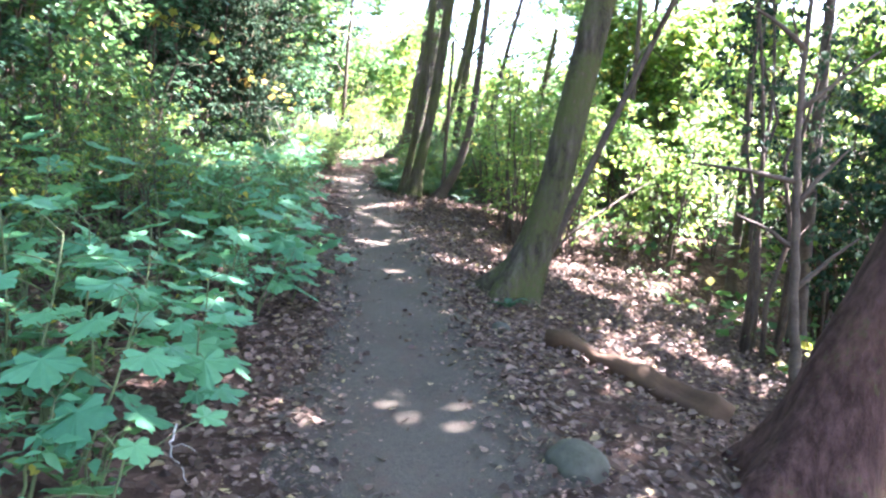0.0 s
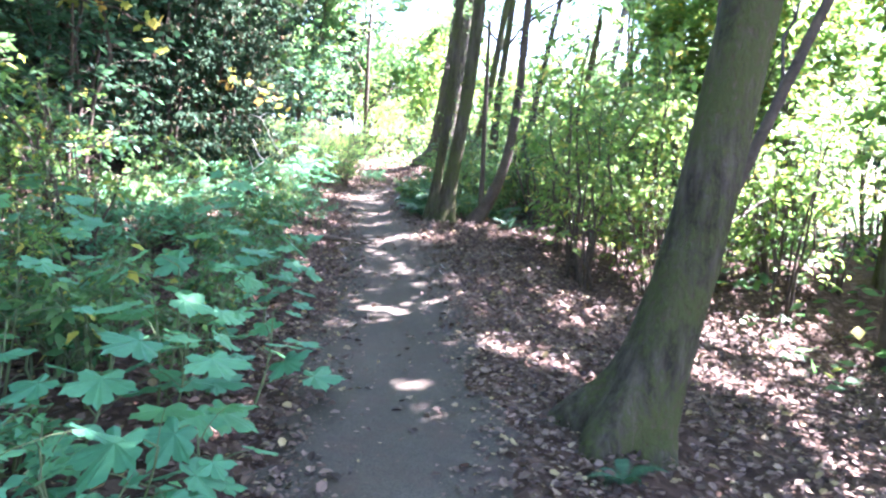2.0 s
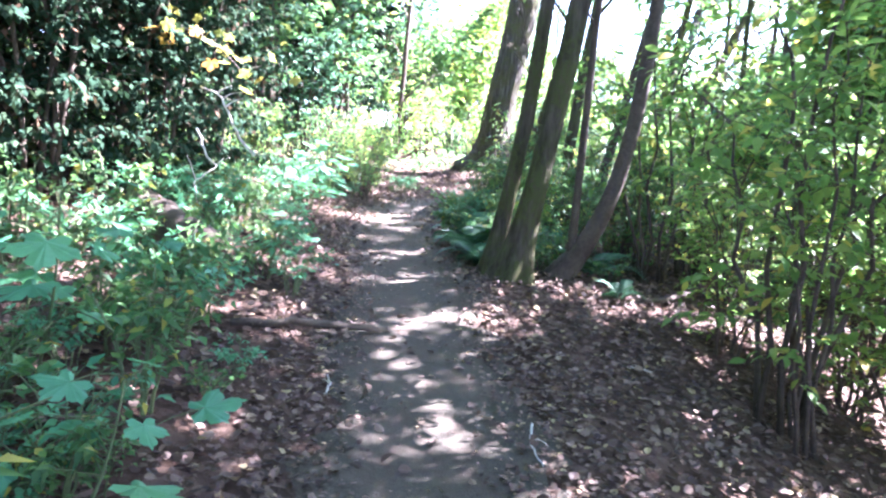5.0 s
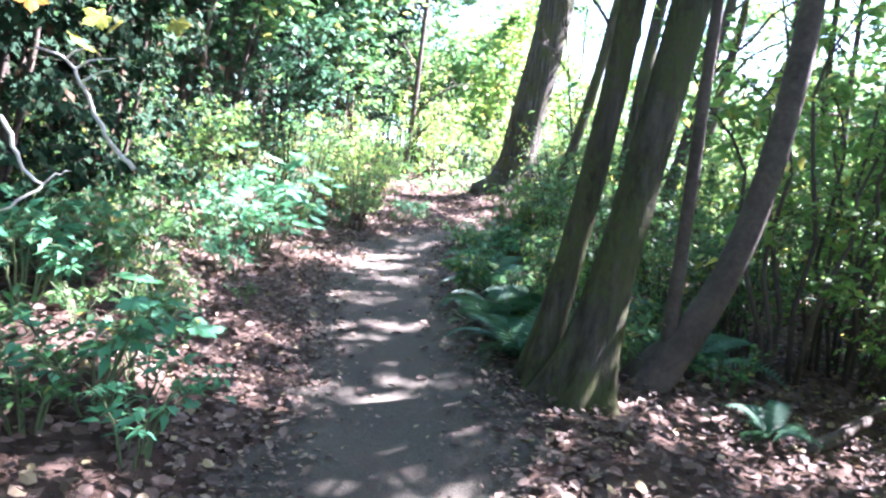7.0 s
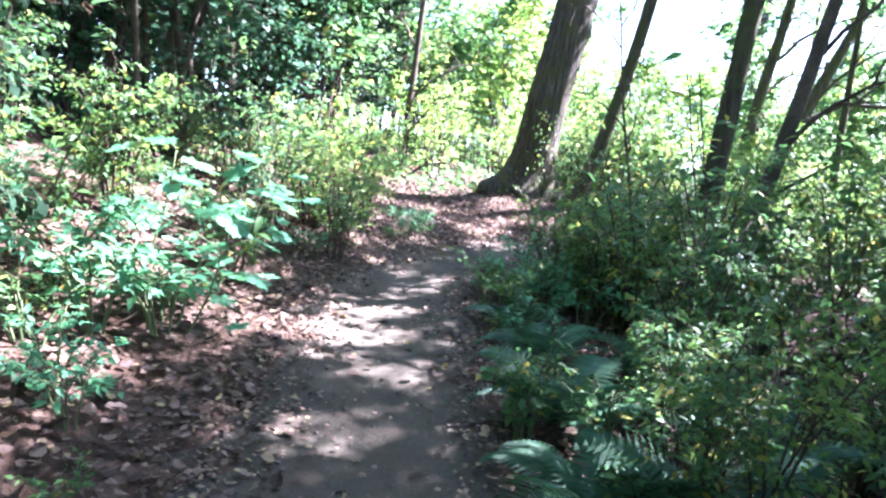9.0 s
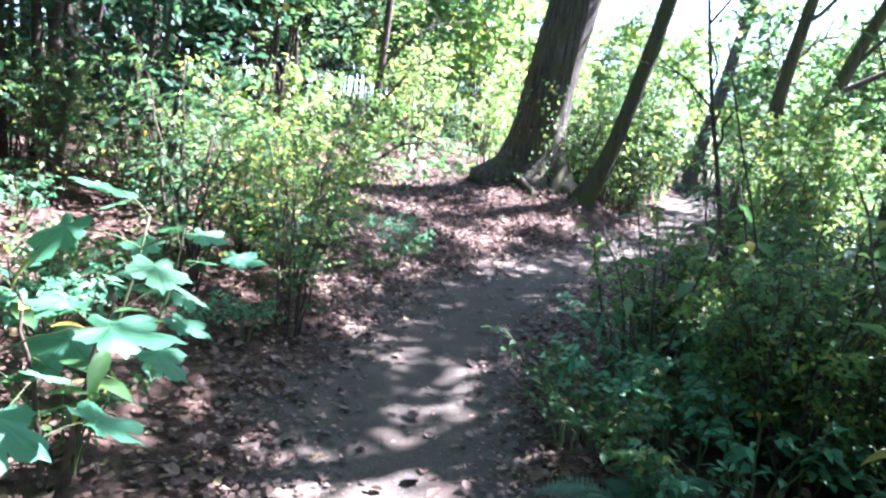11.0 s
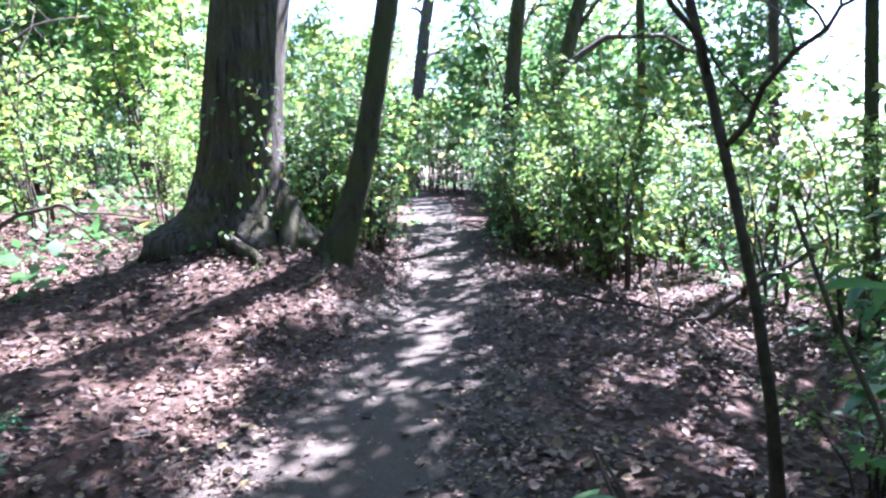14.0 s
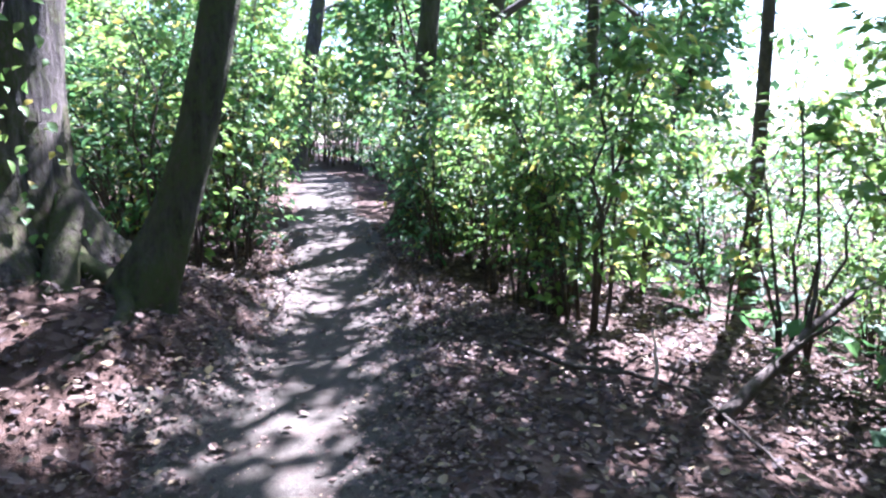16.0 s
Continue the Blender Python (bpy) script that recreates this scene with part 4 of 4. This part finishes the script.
stone(0.58, 5.1, 0.08, 5, "small brown stone in leaf litter")


def branch(name, points, r, material, label, category, sprigs=(), group=""):
    """A bare branch along points (relative to the first), with its side sprigs."""
    p = np.array(points, float)
    root = thing(name, pose(*p[0]), label, category, group)
    t = np.linspace(0, 1, len(p))
    u = np.linspace(0, 1, 4 * len(p))
    line = np.stack([np.interp(u, t, p[:, k] - p[0, k]) for k in range(3)], 1)
    line[1:-1] += rng.normal(0, 0.006, (len(u) - 2, 3))
    part("shaft", raw("shaft", *tube(line, np.linspace(r, 0.35 * r, len(u)), 8, 0.06), material), root)
    for at, d in sprigs:
        o = line[int(at * (len(u) - 1))]
        part("sprig", raw("sprig", *tube(bend(o, o + np.array(d), (0, 0, 0.02), 6, 0.004), np.linspace(0.5 * r, 0.15 * r, 6), 6), material), root)
    return root


branch("dead_branch", [(-2.92, 13.15, 2.12), (-3.04, 13.07, 2.27), (-3.12, 13.0, 2.5), (-3.18, 12.96, 2.64), (-3.33, 12.9, 2.69)], 0.014, PALE, "bleached bare branch hanging before a dark thicket", "branch",
       [(0.6, (0.14, 0.06, 0.09)), (0.72, (0.17, 0.07, 0.08)), (0.84, (0.12, 0.05, 0.08))], "bleached branches")
branch("dead_branch", [(-3.18, 12.51, 2.31), (-3.12, 12.56, 2.12), (-3.04, 12.61, 2.0), (-3.18, 12.51, 1.88), (-3.15, 12.51, 1.68)], 0.010, PALE, "bleached bare branch hanging before a dark thicket", "branch",
       [(0.5, (0.10, 0.05, 0.07)), (0.75, (-0.07, -0.03, 0.2))], "bleached branches")
branch("fallen_branch", [(2.0, 24.6, 1.60), (2.17, 24.13, 1.52), (2.5, 23.89, 1.46), (2.68, 23.53, 1.43), (2.4, 23.04, 1.44), (2.15, 22.55, 1.42)], 0.022, STEM, "long crooked fallen branch on leaf litter", "branch",
       [(0.35, (0.25, -0.1, 0.12)), (0.7, (-0.35, -0.1, 0.03)), (0.55, (0.3, 0.15, 0.1))])
branch("arching_limb", [(5.15, 29.5, 4.6), (6.2, 29.3, 5.25), (7.4, 29.1, 5.25), (8.5, 29.0, 4.75)], 0.07, STEM, "long dark limb arching out from a forked maple", "branch", [(0.4, (0.4, -0.2, 0.5)), (0.7, (0.5, 0.1, 0.4)), (0.85, (0.4, 0.1, -0.3))])
branch("fallen_limb", [(2.5, 23.2, 1.40), (3.1, 23.25, 1.60), (3.7, 23.35, 1.72), (4.5, 23.4, 1.95)], 0.05, STEM, "dark mossy fallen limb propped over the slope", "branch", [(0.35, (0.1, -0.3, 0.35)), (0.6, (0.3, 0.1, 0.45)), (0.8, (0.2, -0.3, 0.3))])
branch("broken_stick", [(2.58, 23.75, 1.36), (2.5, 23.7, 1.6), (2.42, 23.66, 1.85)], 0.016, PALE, "pale broken stick standing in the litter", "branch")
branch("fallen_branch", [(0.69, 13.24, 0.98), (1.6, 14.2, 1.05), (2.66, 15.19, 1.0)], 0.045, STEM, "dark fallen branch on the slope beside ferns", "branch", [(0.4, (0.2, -0.4, 0.25)), (0.7, (0.1, -0.3, 0.3))])
branch("leaning_branch", [(-0.15, 18.75, 1.45), (0.2, 18.6, 1.95), (0.7, 18.45, 2.45), (1.3, 18.3, 2.9)], 0.035, MOSSY, "mossy branch slanting up through shrubs", "branch", [(0.5, (0.1, 0.1, 0.4)), (0.75, (-0.1, 0.0, 0.35))])
branch("leaning_branch", [(1.6, 9.8, 0.35), (2.1, 10.2, 0.75), (2.9, 10.8, 1.25), (3.6, 11.3, 1.6)], 0.03, STEM, "dark bare branch arching off the slope", "branch", [(0.3, (0.1, -0.2, 0.4)), (0.6, (0.2, -0.2, 0.35)), (0.8, (0.2, 0.0, 0.3))])
branch("dead_sapling", [(3.1, 5.35, -0.3), (3.0, 5.4, 0.5), (2.95, 5.4, 1.3), (2.9, 5.45, 2.2), (2.95, 5.5, 3.4)], 0.05, STEM, "dead dark sapling with crooked bare side branches", "sapling",
       [(0.35, (0.5, 0.0, 0.45)), (0.45, (-0.45, 0.1, 0.25)), (0.55, (0.45, 0.05, 0.5)), (0.62, (-0.85, 0.1, 0.12)), (0.75, (0.6, 0.0, 0.5)), (0.85, (-0.5, 0.1, 0.4))])
branch("dead_sapling", [(-3.9, 27.6, 2.4), (-3.4, 27.5, 2.75), (-2.9, 27.4, 2.85), (-2.5, 27.3, 2.5), (-2.3, 27.2, 2.35)], 0.03, STEM, "dark crooked branch arching over the clearing", "branch", [(0.4, (0.5, 0.1, 0.05)), (0.6, (0.7, 0, -0.12)), (0.3, (-0.1, 0, 0.5))])

for k in range(46):
    s = rng.uniform(1.5, 27)
    i = int(np.abs(LINE[:, 1] - s).argmin())
    d = rng.choice([-1, 1]) * rng.uniform(0.35, 2.2)
    x, y = LINE[i, 0] + d * TANGENT[i, 1], LINE[i, 1] - d * TANGENT[i, 0]
    a, ln = rng.uniform(0, 6.3), rng.uniform(0.12, 0.5)
    q = [(x + t * ln * math.cos(a + 0.4 * t), y + t * ln * math.sin(a + 0.4 * t)) for t in (0, 0.5, 1)]
    branch("twig", [(u, v, on_ground(u, v) + 0.028) for u, v in q], rng.uniform(0.004, 0.01), PALE if k % 4 == 0 else STEM, "thin dry twig lying in the litter", "twig",
           [(0.5, (0.3 * ln * math.cos(a + 1), 0.3 * ln * math.sin(a + 1), 0.015))], "ground twigs")


# ---- roots and ivy of the big tree ----
def roots(cx, cy, r0, count, seed):
    r = np.random.default_rng(seed)
    for k in range(count):
        a = 2 * np.pi * k / count + r.normal(0, 0.2)
        ln = r.uniform(0.6, 1.3)
        pts = []
        for t in np.linspace(0, 1, 9):
            w = a + 0.5 * math.sin(3 * t + k) * t
            x, y = cx + (r0 * 0.8 + ln * t) * math.cos(w), cy + (r0 * 0.8 + ln * t) * math.sin(w)
            pts.append((x, y, on_ground(x, y) + 0.10 * (1 - t) ** 1.5 - 0.02 * t))
        ob = new("root", raw("root", *tube(np.array(pts), np.linspace(0.12, 0.03, 9), 10, 0.12, 0, k), MOSSY))
        tagged(ob, "gnarled mossy root spreading over the ground", "root", "big tree roots")


roots(-1.12, 26.2, 0.55, 9, 61)
buttress = bend((-0.60, 25.72, 2.75), (-0.86, 25.0, 1.72), (-0.03, -0.08, -0.12), 9, 0.012)
tagged(new("root", raw("root", *tube(buttress, np.linspace(0.085, 0.13, 9), 12, 0.12, 0, 3), MOSSY)), "thick mossy buttress root at the foot of the big tree", "root", "big tree roots")
IVY = [raw("leaf", ROUND[0] * q, ROUND[1], LIGHT) for q in (0.07, 0.09, 0.06)]


def ivy(cx, cy, r0, z0, z1, count, lean, seed):
    r = np.random.default_rng(seed)
    root = thing("ivy", pose(cx, cy, z0), "yellow-green ivy climbing the furrowed trunk", "ivy")
    for k in range(4):
        a = -1.57 + r.normal(0, 0.5)
        h = np.linspace(0, (z1 - z0) * r.uniform(0.5, 1), 10)
        w = a + 0.25 * np.sin(h * 3 + k)
        rad = r0 + 0.3 * np.exp(-h / 0.4) + 0.02
        part("vine", raw("vine", *tube(np.stack([lean * h + rad * np.cos(w), rad * np.sin(w), h], 1), 0.008, 5), STEM), root)
    for k in range(count):
        h = (z1 - z0) * r.uniform(0.02, 1) ** 1.2
        w = -1.57 + r.normal(0.25, 0.5)
        rad = r0 + 0.3 * math.exp(-h / 0.4) + r.uniform(0.03, 0.16)
        part("leaf", IVY[k % 3], root, at=pose(lean * h + rad * math.cos(w), rad * math.sin(w), h, r.normal(-35, 20), r.normal(0, 25), r.uniform(120, 240)))


ivy(-1.12, 26.2, 0.47, 2.3, 4.0, 110, 0.14, 62)

# ---- broad-leaved saplings beside the path ----
BROAD = [raw("leaf", LANCE[0] * q, LANCE[1], m) for q, m in ((0.13, GREEN), (0.16, GREEN), (0.12, LIGHT))]


def broadleaf_sapling(x, y, height, count, seed, label="young shrub with broad shiny yellow-green leaves"):
    r = np.random.default_rng(seed)
    root = thing("broadleaf_sapling", pose(x, y, on_ground(x, y)), label, "sapling", "broadleaf saplings")
    for b in range(3):
        a0 = r.uniform(0, 6.3)
        top = (0.28 * height * math.cos(a0), 0.28 * height * math.sin(a0), height * r.uniform(0.7, 1))
        p = bend((0, 0, -0.05), top, (0, 0, 0.05), 10, 0.008)
        part("stem", raw("stem", *tube(p, np.linspace(0.010, 0.003, 10), 6), STEM), root)
        for k in range(count // 3):
            o = p[int(2 + 7 * (k + 1) / (count // 3 + 1))] + r.normal(0, 0.015, 3)
            part("leaf", BROAD[int(r.integers(0, 3))], root, at=pose(*o, r.normal(-5, 22), r.normal(0, 22), k * 137 + r.normal(0, 20)))


for k, (x, y, h, n) in enumerate([(-0.95, 18.2, 1.3, 27), (-0.75, 18.9, 1.6, 30), (-0.55, 17.5, 1.8, 33), (-0.95, 19.4, 1.0, 21), (-0.3, 18.1, 2.2, 36), (0.2, 17.2, 2.4, 36), (-0.4, 16.6, 1.9, 30), (0.6, 18.2, 2.6, 36),
                                  (-3.2, 16.6, 0.7, 18), (-3.6, 18.6, 0.9, 21), (-3.3, 20.8, 0.8, 21), (-4.0, 15.6, 1.2, 24), (-3.9, 22.3, 1.1, 24)]):
    broadleaf_sapling(x, y, h, n, 700 + k)

# ---- fallen leaves near the path ----
DROPPED = [raw("fallen_leaf", CURLED[0] * q, CURLED[1], FALLEN, False) for q in (0.05, 0.06, 0.075)]
for k in range(280):
    i = int(rng.integers(95, 270))
    d = rng.normal(0, 0.55)
    x, y = LINE[i, 0] + d * TANGENT[i, 1], LINE[i, 1] - d * TANGENT[i, 0]
    part("fallen_leaf", DROPPED[k % 3], land, at=pose(x, y, on_ground(x, y) + 0.03, rng.normal(0, 9), rng.normal(0, 9), rng.uniform(0, 360)))


# ---- yellowing branch over the bank ----
YELLOWING = [raw("leaf", MAPLE_LEAF[0] * q, MAPLE_LEAF[1], YELLOW, False) for q in (0.12, 0.16)]


def overhanging_branch(tip, root_at, count, seed, label):
    r = np.random.default_rng(seed)
    a, b = np.array(root_at), np.array(tip)
    root = thing("overhanging_branch", pose(*a), label, "branch")
    p = bend((0, 0, 0), b - a, (0, 0, 0.25), 14, 0.015)
    part("shaft", raw("shaft", *tube(p, np.linspace(0.02, 0.004, 14), 6), STEM), root)
    for k in range(count):
        o = p[int(r.integers(6, 14))] + r.normal(0, 0.13, 3) * (1, 1, 0.6)
        part("leaf", YELLOWING[k % 2], root, at=pose(*o, r.normal(-40, 18), r.normal(0, 20), r.uniform(0, 360)))


overhanging_branch((-2.75, 12.35, 2.78), (-4.3, 13.3, 3.1), 26, 801, "overhanging maple twig with yellow-green leaves")
overhanging_branch((-3.0, 9.3, 3.1), (-4.9, 9.6, 3.4), 26, 802, "overhanging maple twig with yellow-green leaves")
